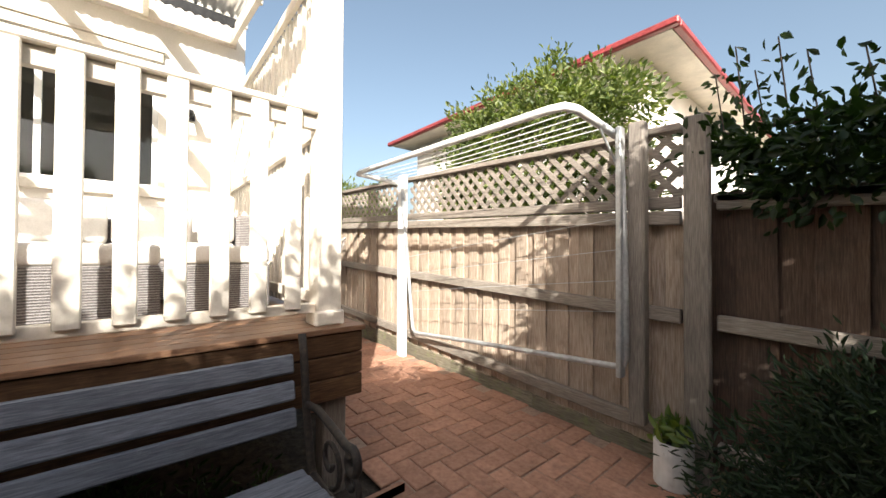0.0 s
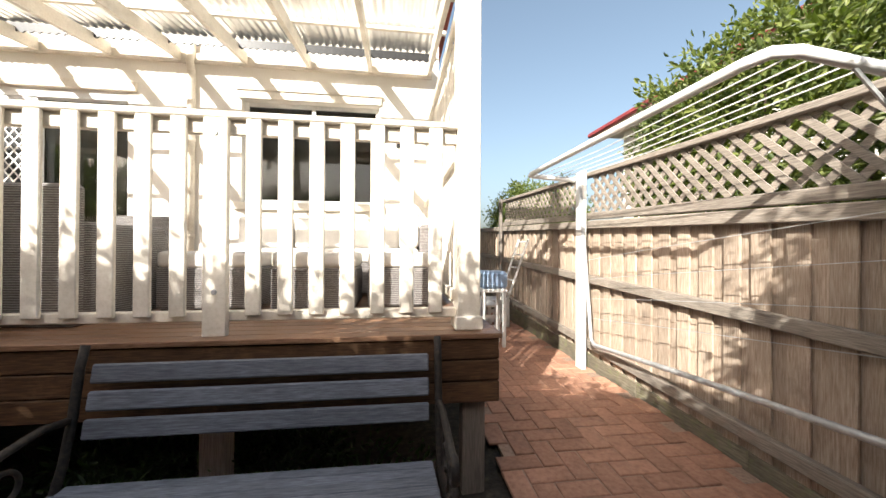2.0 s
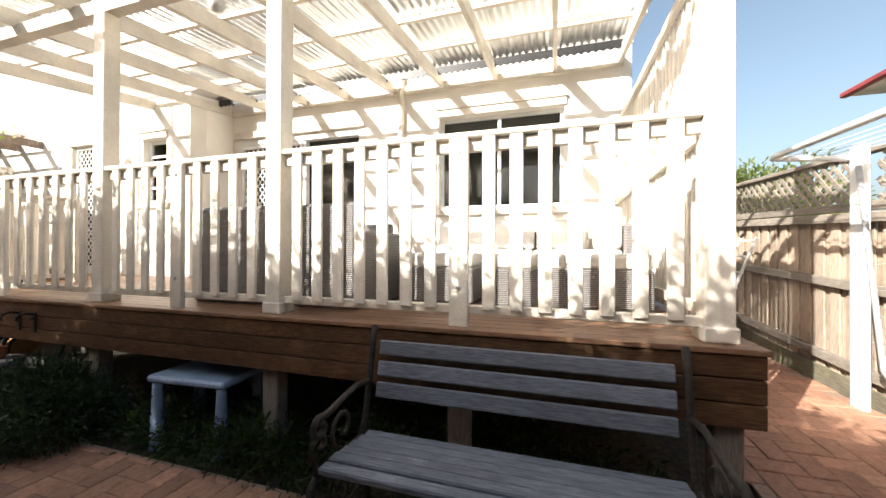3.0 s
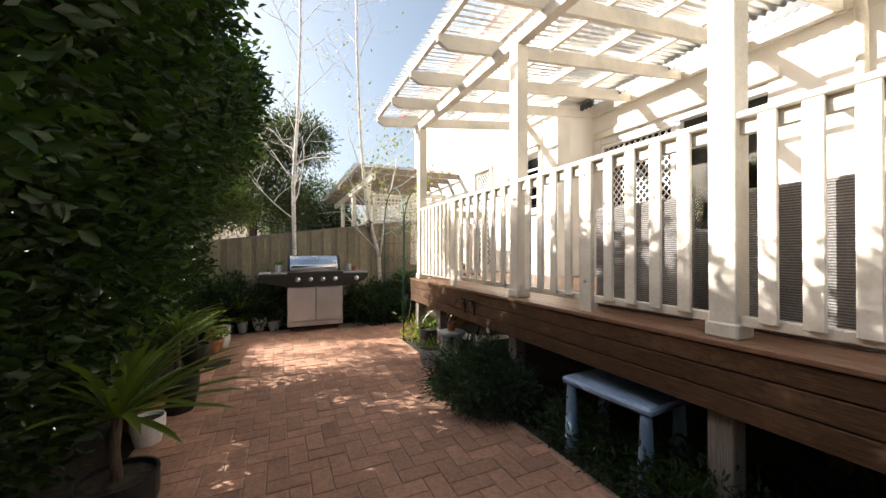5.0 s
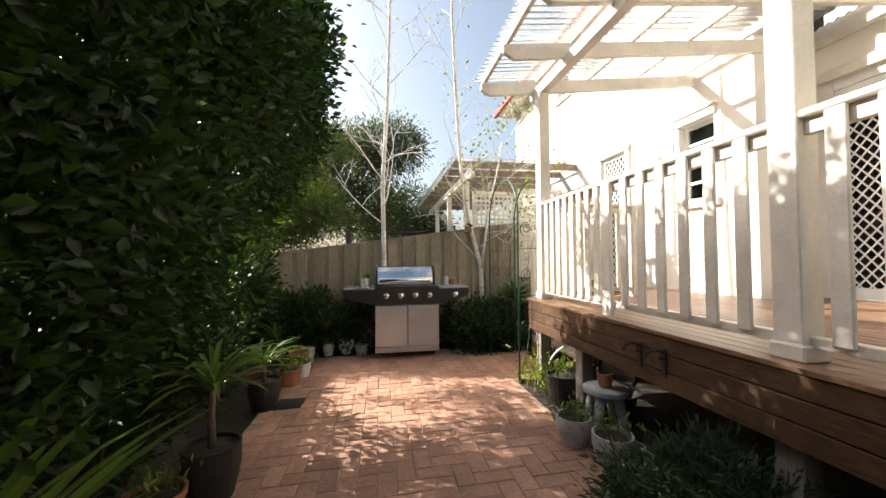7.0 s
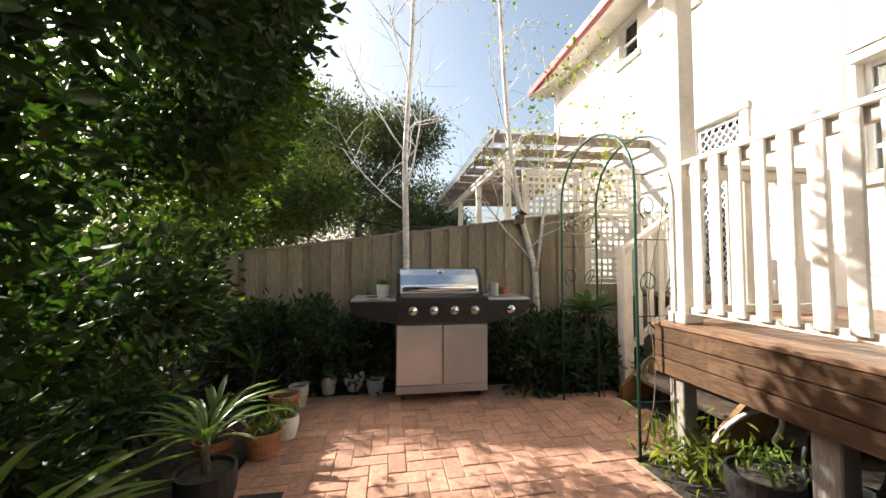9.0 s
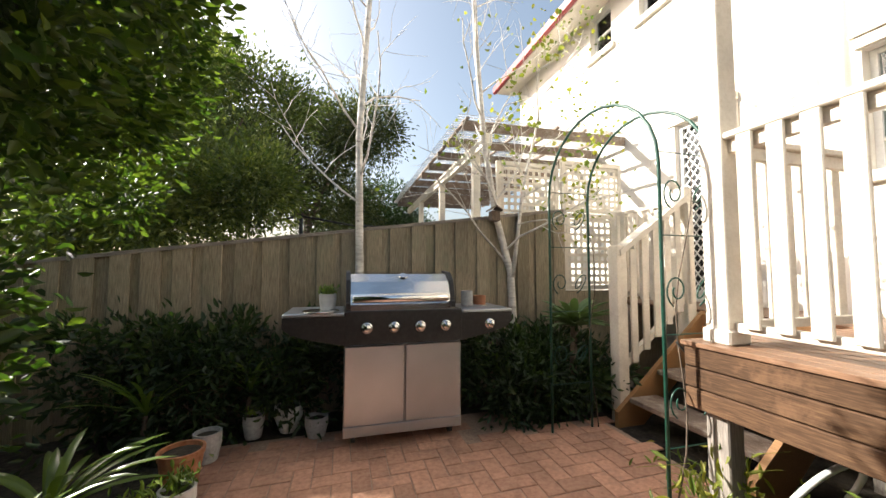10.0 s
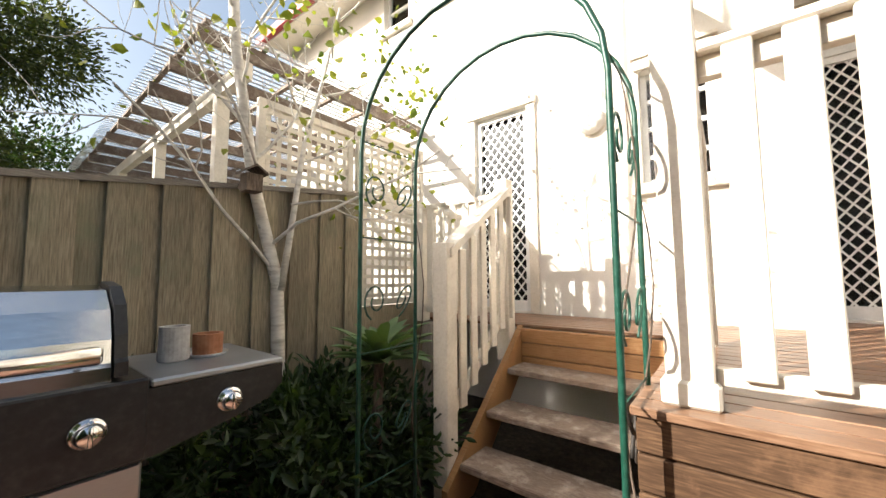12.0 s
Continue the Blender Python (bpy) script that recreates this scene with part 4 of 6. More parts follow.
c, w = clumps(rng, 9200, 25, 0.085, in_hedge)
hedge = thing("hedge", "tall dense dark green hedge in shade", "hedge")
# the south end takes the brighter leaf colour that stands for sun behind it
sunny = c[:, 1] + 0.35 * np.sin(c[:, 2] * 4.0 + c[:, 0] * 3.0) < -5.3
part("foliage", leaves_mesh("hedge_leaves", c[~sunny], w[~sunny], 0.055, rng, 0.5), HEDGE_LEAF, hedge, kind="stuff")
part("young_foliage", leaves_mesh("sunlit_leaves", c[sunny], w[sunny], 0.055, rng, 0.5), SUNLIT_LEAF, hedge, "thin yellow-green leaves, backlight put into their colour", kind="stuff")
for x, y, lean in ((2.0, -3.5, 0.05), (2.1, -4.5, -0.2), (1.9, -0.3, 0.15), (1.85, -1.6, -0.1)):
    b = tube(bmesh.new(), [(x, y, -0.05), (x + 0.02, y + lean * 0.4, 0.7), (x - 0.02, y + lean, 1.5), (x, y + lean * 1.4, 2.6)], 0.042, 9, 0.018)
    part("trunk", b, BARK, hedge, smooth=True)


def branch(bm, p, d, length, r, depth, rg, tips, sides=7, spread=0.6, lift=0.25, kids=3, wobble=0.1):
    """A limb with side limbs, thinning to its tip; the tips are gathered."""
    p, d = Vector(p), Vector(d).normalized()
    pts, n = [p.copy()], 5
    for i in range(n):
        d = (d + Vector(rg.normal(0, wobble, 3)) + Vector((0, 0, lift * 0.15))).normalized()
        p = p + d * length / n
        pts.append(p.copy())
    tube(bm, pts, r, sides, r * 0.45, cap=False)
    tips.append((pts[-1], d))
    if depth > 0:
        for k in range(kids):
            q = pts[2 + k % 4]
            side = Vector(rg.normal(0, 1, 3))
            side = (side - d * side.dot(d)).normalized()
            branch(bm, q, d * (1 - spread) + side * spread + Vector((0, 0, lift)), length * rg.uniform(0.45, 0.68), r * 0.5, depth - 1, rg, tips, max(3, sides - 2), spread, lift, kids, wobble)


def bare_tree(name, label, base_pts, r, rg, limbs, twig_len, mat, leaf_mat_=None, leaf_count=0, leaf_spread=0.3):
    t = thing(name, label, "tree")
    bm = bmesh.new()
    tube(bm, base_pts, r, 10, r * 0.4)
    part("trunk", bm, mat, t, smooth=True)
    tips = []
    bm = bmesh.new()
    pts = [Vector(p) for p in base_pts]
    for k in range(limbs):
        u = 0.3 + 0.68 * k / limbs
        i = min(int(u * (len(pts) - 1)), len(pts) - 2)
        q = pts[i].lerp(pts[i + 1], u * (len(pts) - 1) - i)
        a = 2.4 * k + rg.uniform(-0.5, 0.5)
        branch(bm, q, (math.cos(a) * 0.8, math.sin(a) * 0.8, 0.75), twig_len * rg.uniform(0.7, 1.2) * (1.15 - 0.5 * u), r * 0.28 * (1.2 - 0.6 * u), 2, rg, tips, 5, 0.62, 0.2, 3, 0.13)
    part("crown", bm, mat, t, smooth=True, kind="stuff")
    if leaf_count:
        cs = np.array([np.array(tips[int(rg.integers(len(tips)))][0]) + rg.normal(0, leaf_spread, 3) for _ in range(leaf_count)])
        part("leaves", leaves_mesh(name + "_leaves", cs, rg.normal(0, 1, (leaf_count, 3)) + np.array((0, 0, -0.5)), 0.05, rg, 0.7), leaf_mat_, t, kind="stuff")
    return t


rg = np.random.default_rng(11)
bare_tree("birch_tree", "slender bare white-barked birch before the paling fence", [(0.50, -7.36, -0.05), (0.50, -7.36, 1.2), (0.52, -7.43, 2.5), (0.44, -7.45, 3.9), (0.40, -7.45, 5.4), (0.42, -7.5, 6.6)], 0.043, rg, 19, 1.2, BIRCH)
bare_tree("birch_tree", "white-barked birch with a few yellow-green leaves beside the arch", [(-1.09, -7.38, -0.05), (-1.06, -7.38, 0.65), (-1.04, -7.39, 1.2), (-0.88, -7.4, 1.8), (-0.75, -7.4, 2.6), (-0.68, -7.42, 3.6), (-0.62, -7.45, 5.2), (-0.6, -7.45, 6.6)], 0.046, rg, 18, 1.15, BIRCH, YELLOW_LEAF, 120, 0.25)
b2 = thing("birch_tree", "second thin birch stem with sparse yellow-green leaves", "tree")
bm = bmesh.new()
tube(bm, [(-1.05, -7.36, 1.15), (-1.10, -7.36, 1.5), (-1.18, -7.36, 2.1), (-1.32, -7.34, 2.7), (-1.4, -7.3, 3.2)], 0.025, 8, 0.008)
part("trunk", bm, BIRCH, b2, smooth=True)
tips, bm = [], bmesh.new()
for k, (q, dv) in enumerate((((-1.18, -7.36, 2.0), (-0.8, 0.4, 0.5)), ((-1.2, -7.35, 2.2), (0.8, 0.4, 0.6)), ((-1.3, -7.34, 2.5), (-0.9, 0.3, 0.3)), ((-1.36, -7.32, 2.8), (0.5, 0.7, 0.5)), ((-1.1, -7.36, 1.7), (-0.7, 0.6, 0.2)), ((-1.4, -7.3, 3.1), (-0.4, 0.5, 0.6)))):
    branch(bm, q, dv, 0.75, 0.009, 2, rg, tips, 5, 0.6, 0.1, 3, 0.13)
part("crown", bm, BIRCH, b2, smooth=True, kind="stuff")
cs = np.array([np.array(tips[int(rg.integers(len(tips)))][0]) + rg.normal(0, 0.12, 3) for _ in range(420)])
part("leaves", leaves_mesh("stem_leaves", cs, rg.normal(0, 1, (420, 3)), 0.048, rg, 0.75), YELLOW_LEAF, b2, kind="stuff")


def crown_tree(name, label, base, height, blobs, mat, rg, leaf=0.09, per_blob=90, clump=14, r=0.14, gaps=-1.0):
    """A trunk with limbs to each blob of foliage; every blob is ragged clumps of leaves with gaps between."""
    t = thing(name, label, "tree")
    bm = bmesh.new()
    bx_, by_ = base
    fork = Vector((bx_, by_, height * 0.45))
    tube(bm, [(bx_, by_, -0.13), (bx_ + 0.1, by_, height * 0.2), fork], r, 9, r * 0.7)
    for (x, y, z, *_s) in blobs:
        mid = fork.lerp(Vector((x, y, z)), 0.5) + Vector(rg.normal(0, 0.15, 3))
        tube(bm, [fork - Vector((0, 0, 0.1)), mid, (x, y, z)], r * 0.5, 6, r * 0.12)
    part("trunk", bm, BARK, t, smooth=True)
    cs, ws = [], []
    for (x, y, z, sx, sy, sz) in blobs:
        def inside(q):
            while True:
                v = q.uniform(-1, 1, 3)
                l = np.linalg.norm(v)
                if l < 1 and l + 0.5 * noise.noise(Vector(v * 2.5) + Vector((x, y, z))) > 0.35:
                    at = np.array((x, y, z)) + v * np.array((sx, sy, sz))
                    if noise.noise(Vector(at * 1.7)) > gaps:
                        return at, v
        c_, w_ = clumps(rg, per_blob, clump, leaf * 2.4, inside)
        cs.append(c_)
        ws.append(w_)
    part("crown", leaves_mesh(name + "_crown", np.concatenate(cs), np.concatenate(ws), leaf, rg, 0.4), mat, t, kind="stuff")
    return t


crown_tree("garden_tree", "leafy green tree over the garden's corner, lit by sun", (2.8, -8.8), 4.2,
           [(2.3, -8.7, 2.5, 0.9, 0.8, 0.8), (3.2, -8.6, 1.9, 0.9, 0.7, 0.5), (2.7, -8.3, 1.85, 0.8, 0.6, 0.45), (4.2, -8.4, 1.65, 0.9, 0.8, 0.5), (1.75, -8.3, 2.1, 0.6, 0.55, 0.4), (2.9, -9.4, 3.5, 1.1, 0.8, 0.9), (1.9, -9.2, 3.4, 0.8, 0.7, 0.6)], LILLY_LEAF, rg, 0.06, 120, 44, 0.08, 0.10)
crown_tree("gum_tree", "tall gum tree with airy olive foliage beyond the fence", (1.6, -14.5), 6.0,
           [(1.9, -14.5, 4.6, 1.7, 1.4, 1.3), (0.3, -14.8, 5.3, 1.3, 1.2, 0.9), (3.4, -14.0, 4.2, 1.6, 1.5, 1.2), (1.2, -15.0, 3.2, 1.8, 1.4, 1.1), (4.9, -13.4, 4.6, 1.6, 1.5, 1.3)], GUM_LEAF, rg, 0.10, 190, 48, 0.16)
crown_tree("gum_tree", "dark round tree beyond the fence", (-0.6, -16.5), 4.2,
           [(-0.6, -16.5, 3.2, 1.3, 1.2, 1.1), (0.6, -16.6, 2.6, 1.2, 1.1, 1.0), (-1.5, -17.0, 2.6, 1.0, 1.0, 0.9)], HEDGE_LEAF, rg, 0.10, 130, 48, 0.14)
crown_tree("gum_tree", "broad green tree beyond the fence", (5.5, -11.5), 5.0,
           [(5.0, -11.0, 3.6, 1.8, 1.4, 1.5), (3.6, -10.8, 2.4, 1.6, 1.0, 1.0), (6.8, -11.4, 3.6, 1.6, 1.4, 1.3), (4.2, -11.8, 5.0, 1.5, 1.3, 1.0)], GUM_LEAF, rg, 0.095, 190, 48, 0.16)

# shrub hanging over the north fence's east end
def in_corner(r):
    while True:
        p = r.uniform((-0.15, 2.05, 1.35), (3.2, 3.0, 2.05))
        q = (p - np.array((1.5, 2.5, 1.66))) / np.array((1.5, 0.4, 0.27))
        d = np.linalg.norm(q) + 0.5 * noise.noise(Vector(p * 2.4))
        if 0.4 < d < 1.0:
            return p, q


c, w = clumps(rng, 820, 14, 0.055, in_corner)
sh = thing("corner_shrub", "dark leafy shrub hanging over the paling fence", "shrub")
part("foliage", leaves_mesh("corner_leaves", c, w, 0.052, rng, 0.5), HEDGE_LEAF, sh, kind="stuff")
bm = tube(bmesh.new(), [(1.5, 3.0, -0.13), (1.45, 2.9, 1.0), (1.5, 2.85, 2.0)], 0.05, 8, 0.02)
SHOOTS = ((0.04, 2.10), (0.12, 2.2), (0.19, 2.06), (0.27, 2.18), (0.36, 2.08), (0.52, 2.04), (0.7, 2.1))
for x, z in SHOOTS:
    tube(bm, [(1.45, 2.85, 1.6), ((x + 1.4) / 2, 2.6, 1.8), (x + 0.03, 2.47, 1.8), (x, 2.45, z)], 0.010, 6, 0.003)
part("stem", bm, BARK, sh, "bare brown branching stem", smooth=True)
c = np.array([(x + rng.normal(0, 0.03), 2.46 + rng.normal(0, 0.03), z - 0.26 * rng.uniform(-0.05, 1)) for x, z in SHOOTS for _ in range(15)])
part("shoot_foliage", leaves_mesh("shoot_leaves", c, rng.normal(0, 1, (len(c), 3)) + np.array((0, 0, 0.8)), 0.055, rng, 0.4), HEDGE_LEAF, sh, kind="stuff")


def bank(name, label, mat, lo, hi, centre, radii, n, per, leaf, seed, spread=0.07, width=0.5, hollow=0.35, cat="shrub", ragged=0.4):
    """A rounded shrub with an uneven outline."""
    r = np.random.default_rng(seed)

    def inside(q):
        while True:
            p = q.uniform(lo, hi)
            v = (p - np.array(centre)) / np.array(radii)
            d = np.linalg.norm(v) + ragged * noise.noise(Vector(p * 3.0)) + 0.5 * ragged * noise.noise(Vector(p * 8.0))
            if hollow < d < 1.0:
                return p, v
    c_, w_ = clumps(r, n, per, spread, inside)
    t = thing(name, label, cat)
    part("foliage", leaves_mesh(name + "_leaves", c_, w_, leaf, r, width), mat, t, kind="stuff")
    bm = bmesh.new()
    base = min(lo[2], 0.0)
    for k in range(5):
        a = k * 1.26
        tube(bm, [(centre[0], centre[1], base - 0.05), (centre[0] + 0.25 * radii[0] * math.cos(a), centre[1] + 0.25 * radii[1] * math.sin(a), base + (centre[2] - base) * 0.6), (centre[0] + 0.7 * radii[0] * math.cos(a), centre[1] + 0.7 * radii[1] * math.sin(a), centre[2] + 0.3 * radii[2])], 0.014, 6, 0.004)
    part("stems", bm, BARK, t, smooth=True)
    return t


bank("rosemary_bush", "dense dark green low bush at the foot of the fence", SHRUB_LEAF, (0.08, 1.78, 0.0), (1.7, 2.4, 0.9), (0.82, 2.14, 0.26), (0.74, 0.34, 0.58), 900, 30, 0.045, 21, 0.06, 0.22, 0.3)
bank("rosemary_bush", "dense dark green low bush spilling over the paving beside the deck", SHRUB_LEAF, (-1.25, -3.6, 0.0), (-0.45, -2.55, 0.46), (-0.86, -3.05, 0.14), (0.37, 0.46, 0.28), 520, 26, 0.045, 22, 0.055, 0.22, 0.3)
bank("bed_plants", "dark leafy plants in the bed before the paling fence", BED_LEAF, (0.75, -7.6, 0.0), (2.6, -6.85, 0.85), (1.6, -7.25, 0.3), (1.0, 0.38, 0.5), 560, 13, 0.075, 23, 0.07, 0.35, ragged=1.3)
bank("bed_plants", "dark leafy plants behind the barbecue", BED_LEAF, (-0.45, -7.6, 0.0), (0.95, -7.05, 0.75), (0.2, -7.3, 0.3), (0.75, 0.3, 0.45), 200, 14, 0.06, 24, 0.06, 0.4, ragged=1.0)
bank("bed_plants", "low leafy bed plants between barbecue and steps", BED_LEAF, (-1.75, -7.4, 0.0), (-0.3, -6.5, 0.66), (-1.05, -6.95, 0.2), (0.68, 0.45, 0.4), 560, 14, 0.07, 25, 0.065, 0.35, ragged=1.2)
bank("lilly_pilly", "sunlit pale green hedge behind the lattice fence", LILLY_LEAF, (-2.9, 2.7, 1.3), (-0.45, 3.6, 3.0), (-1.55, 3.15, 2.0), (1.25, 0.5, 0.88), 1000, 24, 0.055, 26, 0.06, 0.42)
bank("lilly_pilly", "sunlit green hedge farther along the lattice fence", LILLY_LEAF, (-8.6, 2.7, 1.0), (-4.2, 3.7, 2.55), (-6.4, 3.2, 1.7), (2.2, 0.5, 0.85), 900, 20, 0.065, 27, 0.07, 0.42)
bank("fern", "dark feathery weeds under the deck's edge", BED_LEAF, (-1.75, -1.6, -0.04), (-1.05, 0.9, 0.32), (-1.35, -0.4, 0.0), (0.33, 1.2, 0.32), 300, 14, 0.05, 28, 0.05, 0.3)
bank("fern", "dark low weeds beneath the small table", BED_LEAF, (-1.85, -2.75, -0.04), (-1.02, -1.45, 0.2), (-1.4, -2.1, 0.0), (0.4, 0.65, 0.2), 240, 14, 0.05, 29, 0.05, 0.3)

# added foliage that darkens the bright gaps through the hedge
bank("backing_shrub", "dark leaves added beyond the east fence to close bright gaps", HEDGE_LEAF, (3.5, -8.4, 0.5), (5.0, -2.0, 1.95), (4.2, -5.2, 1.15), (0.7, 3.3, 0.75), 600, 22, 0.075, 43, 0.12, 0.5, 0.3, "shrub", 0.5)

bank("ground_weeds", "low dark green weeds along the paving's edge under the deck", BED_LEAF, (-1.4, -2.9, -0.02), (-0.86, -0.3, 0.24), (-1.1, -1.6, 0.02), (0.27, 1.3, 0.18), 420, 16, 0.045, 44, 0.05, 0.25, 0.1, "weeds", 0.8)


def straps(owner, at, n, length, width, rg, up=0.9, drop=0.5, low=0.45, mat=None):
    """A rosette of long arching blades, each a part of the plant."""
    at = Vector(at)
    for k in range(n):
        a = 2.399 * k + rg.uniform(-0.3, 0.3)
        rise = up * (low + (1 - low) * (1 - k / n)) * rg.uniform(0.85, 1.1)
        ln = length * rg.uniform(0.7, 1.1)
        out = Vector((math.cos(a), math.sin(a), 0))
        side = Vector((-math.sin(a), math.cos(a), 0))
        rows, bm = [], bmesh.new()
        for i in range(7):
            u = i / 6
            p = at + out * ln * u * math.cos(rise * 1.2 * (1 - 0.4 * u)) + Vector((0, 0, ln * (math.sin(rise * 1.2) * u - drop * u * u)))
            w = width * (0.35 + 1.3 * u) * (1 - u) ** 0.65 if u < 1 else 0.0
            fold = Vector((0, 0, w * 0.25))
            rows.append([bm.verts.new(p + side * w * 0.5 + fold), bm.verts.new(p), bm.verts.new(p - side * w * 0.5 + fold)])
        for r0, r1 in zip(rows, rows[1:]):
            bm.faces.new((r0[0], r0[1], r1[1], r1[0]))
            bm.faces.new((r0[1], r0[2], r1[2], r1[1]))
        part("blade", bm, mat or STRAP_LEAF, owner, smooth=True)


def pot_body(r, h, wall=0.012, flare=1.0, foot=0.72, rim=0.0):
    """A thrown pot, hollow, with a rolled rim and soil level inside."""
    rt = r * flare
    return lathe(bmesh.new(), [(0, 0), (r * foot, 0), (r * foot + 0.004, 0.006), (rt - rim * 0.5, h - 0.04 if rim else h * 0.6), (rt, h - 0.035 if rim else h * 0.85), (rt + rim * 0.3, h), (rt - wall, h), (rt - wall, h - 0.03), (0, h - 0.032)], 24)


def potted(name, at, r, h, mat, label, plant=None, foot=0.72, rim=0.0, seed=1, **kw):
    at = (at[0], at[1], at[2] if at[2] > 0.1 else ground_z(at[0], at[1]))
    t = thing(name, label, "plant pot" if plant is None else "potted plant", at=Matrix.Translation(at))
    part("pot", pot_body(r, h, foot=foot, rim=rim), mat, t, smooth=False)
    soil = lathe(bmesh.new(), [(0, h - 0.02), (r - 0.016, h - 0.024), (r - 0.02, h - 0.034)], 16)
    part("soil", soil, SOIL, t)
    q = np.random.default_rng(seed)
    if plant == "strap":
        straps(t, (0, 0, h + kw.get("stem", 0.02)), kw.get("n", 26), kw.get("length", 0.5), kw.get("width", 0.05), q, kw.get("up", 0.95), kw.get("drop", 0.45), kw.get("low", 0.45))
        if kw.get("stem", 0) > 0.05:
            part("stem", tube(bmesh.new(), [(0, 0, h - 0.03), (0.01, 0, h + kw["stem"] * 0.5), (0, 0, h + kw["stem"])], 0.025, 8, 0.02), BARK, t, smooth=True)
    elif plant == "tuft":
        n = kw.get("n", 90)
        cs = q.normal(0, r * 0.5, (n, 3)) * np.array((1, 1, 0.6)) + np.array((0, 0, h + r * 0.45))
        part("leaves", leaves_mesh("tuft", cs, q.normal(0, 0.5, (n, 3)) + np.array((0, 0, 0.8)), kw.get("leaf", 0.05), q, 0.3), kw.get("leaf_mat", STRAP_LEAF), t, kind="stuff")
    return t


potted("strap_plant", (1.42, -2.52, 0.0), 0.16, 0.28, POT_BLACK, "large strap-leaved plant in a pot before the hedge", "strap", stem=0.26, n=50, length=0.64, width=0.062, up=1.25, drop=0.22, low=0.1, seed=3)
potted("strap_plant", (1.50, -4.00, 0.0), 0.15, 0.30, POT_BLACK, "strap-leaved plant on a cane in a black pot", "strap", stem=0.30, n=34, length=0.52, width=0.045, up=1.1, drop=0.5, seed=4)
potted("strap_plant", (1.60, -5.27, 0.0), 0.14, 0.26, POT_BLACK, "bright strap-leaved plant in a black pot", "strap", stem=0.12, n=24, length=0.42, width=0.04, up=1.1, drop=0.4, seed=5)
potted("strap_plant", (1.86, -5.95, 0.0), 0.13, 0.12, POT_TERRA, "yellow-green strap-leaved plant among the pots", "strap", stem=0.08, n=26, length=0.5, width=0.06, up=1.05, drop=0.4, seed=6)
potted("flower_pot", (1.53, -5.90, 0.0), 0.125, 0.17, POT_TERRA, "terracotta pot with a small plant", "tuft", rim=0.012, seed=7)
potted("flower_pot", (1.55, -6.47, 0.0), 0.12, 0.21, POT_TERRA, "plain terracotta pot of dry soil", None, rim=0.012, seed=8)
potted("flower_pot", (1.44, -6.13, 0.0), 0.085, 0.16, POT_WHITE, "small white pot with a tufted plant", "tuft", seed=9)
potted("flower_pot", (1.50, -6.74, 0.0), 0.085, 0.19, POT_GREY, "pale grey two-tone pot on the paving", None, seed=10)
potted("flower_pot", (1.28, -7.02, 0.0), 0.075, 0.17, POT_GREY, "grey and white pot holding a succulent", "tuft", seed=11, n=40)
potted("flower_pot", (1.04, -7.06, 0.0), 0.105, 0.20, POT_WHITE, "rounded white glazed pot on the paving", "tuft", foot=0.55, seed=12, n=24)
potted("flower_pot", (0.82, -6.90, 0.0), 0.085, 0.15, POT_GREY, "plain grey conical pot on the paving", None, foot=0.7, seed=13)
potted("flower_pot", (1.66, -3.75, 0.0), 0.14, 0.2, POT_TERRA, "terracotta pot in the hedge's shade", "tuft", rim=0.012, seed=14)
potted("flower_pot", (1.56, -3.48, 0.0), 0.10, 0.18, POT_WHITE, "white pot in the hedge's shade", None, seed=15)
potted("flower_pot", (-0.79, -4.10, 0.0), 0.12, 0.19, POT_GREY, "pale grey pot with low green plant", "tuft", seed=16)
potted("flower_pot", (-0.89, -3.81, 0.0), 0.125, 0.19, POT_GREY, "pale grey pot with yellowing plant", "tuft", seed=17, leaf_mat=YELLOW_LEAF, n=50)
potted("flower_pot", (-1.06, -4.75, 0.0), 0.15, 0.26, POT_BLACK, "dark pot of weeds beside the deck post", "tuft", seed=18)
potted("flower_pot", (-0.095, 2.28, 0.0), 0.085, 0.21, POT_WHITE, "white cylinder pot with a spiky succulent", "tuft", foot=0.96, seed=19, n=70, leaf=0.09)
potted("flower_pot", (0.75, -6.73, 0.925), 0.06, 0.12, POT_WHITE, "white pot with a green succulent on the barbecue shelf", "tuft", foot=0.8, seed=20, n=80, leaf=0.045)
potted("flower_pot", (-0.35, -6.79, 0.925), 0.048, 0.125, POT_GREY, "two-tone grey and white cup on the barbecue shelf", None, foot=0.95, seed=21)
saucer = potted("flower_pot", (-0.465, -6.80, 0.925), 0.052, 0.085, POT_TERRA, "small terracotta pot on a saucer on the barbecue shelf", None, foot=0.9, seed=22)
part("saucer", lathe(bmesh.new(), [(0, 0.0005), (0.06, 0.0005), (0.072, 0.012), (0.068, 0.012), (0.058, 0.005)], 20), POT_WHITE, saucer)
dish = lathe(bmesh.new(), [(0, 0.926), (0.10, 0.926), (0.125, 0.936), (0.12, 0.939), (0.09, 0.931), (0, 0.931)], 24, Matrix.Translation((0.79, -6.60, 0)))
solo("serving_dish", dish, LID_STEEL, "shallow steel dish on the barbecue shelf", "dish", smooth=True)

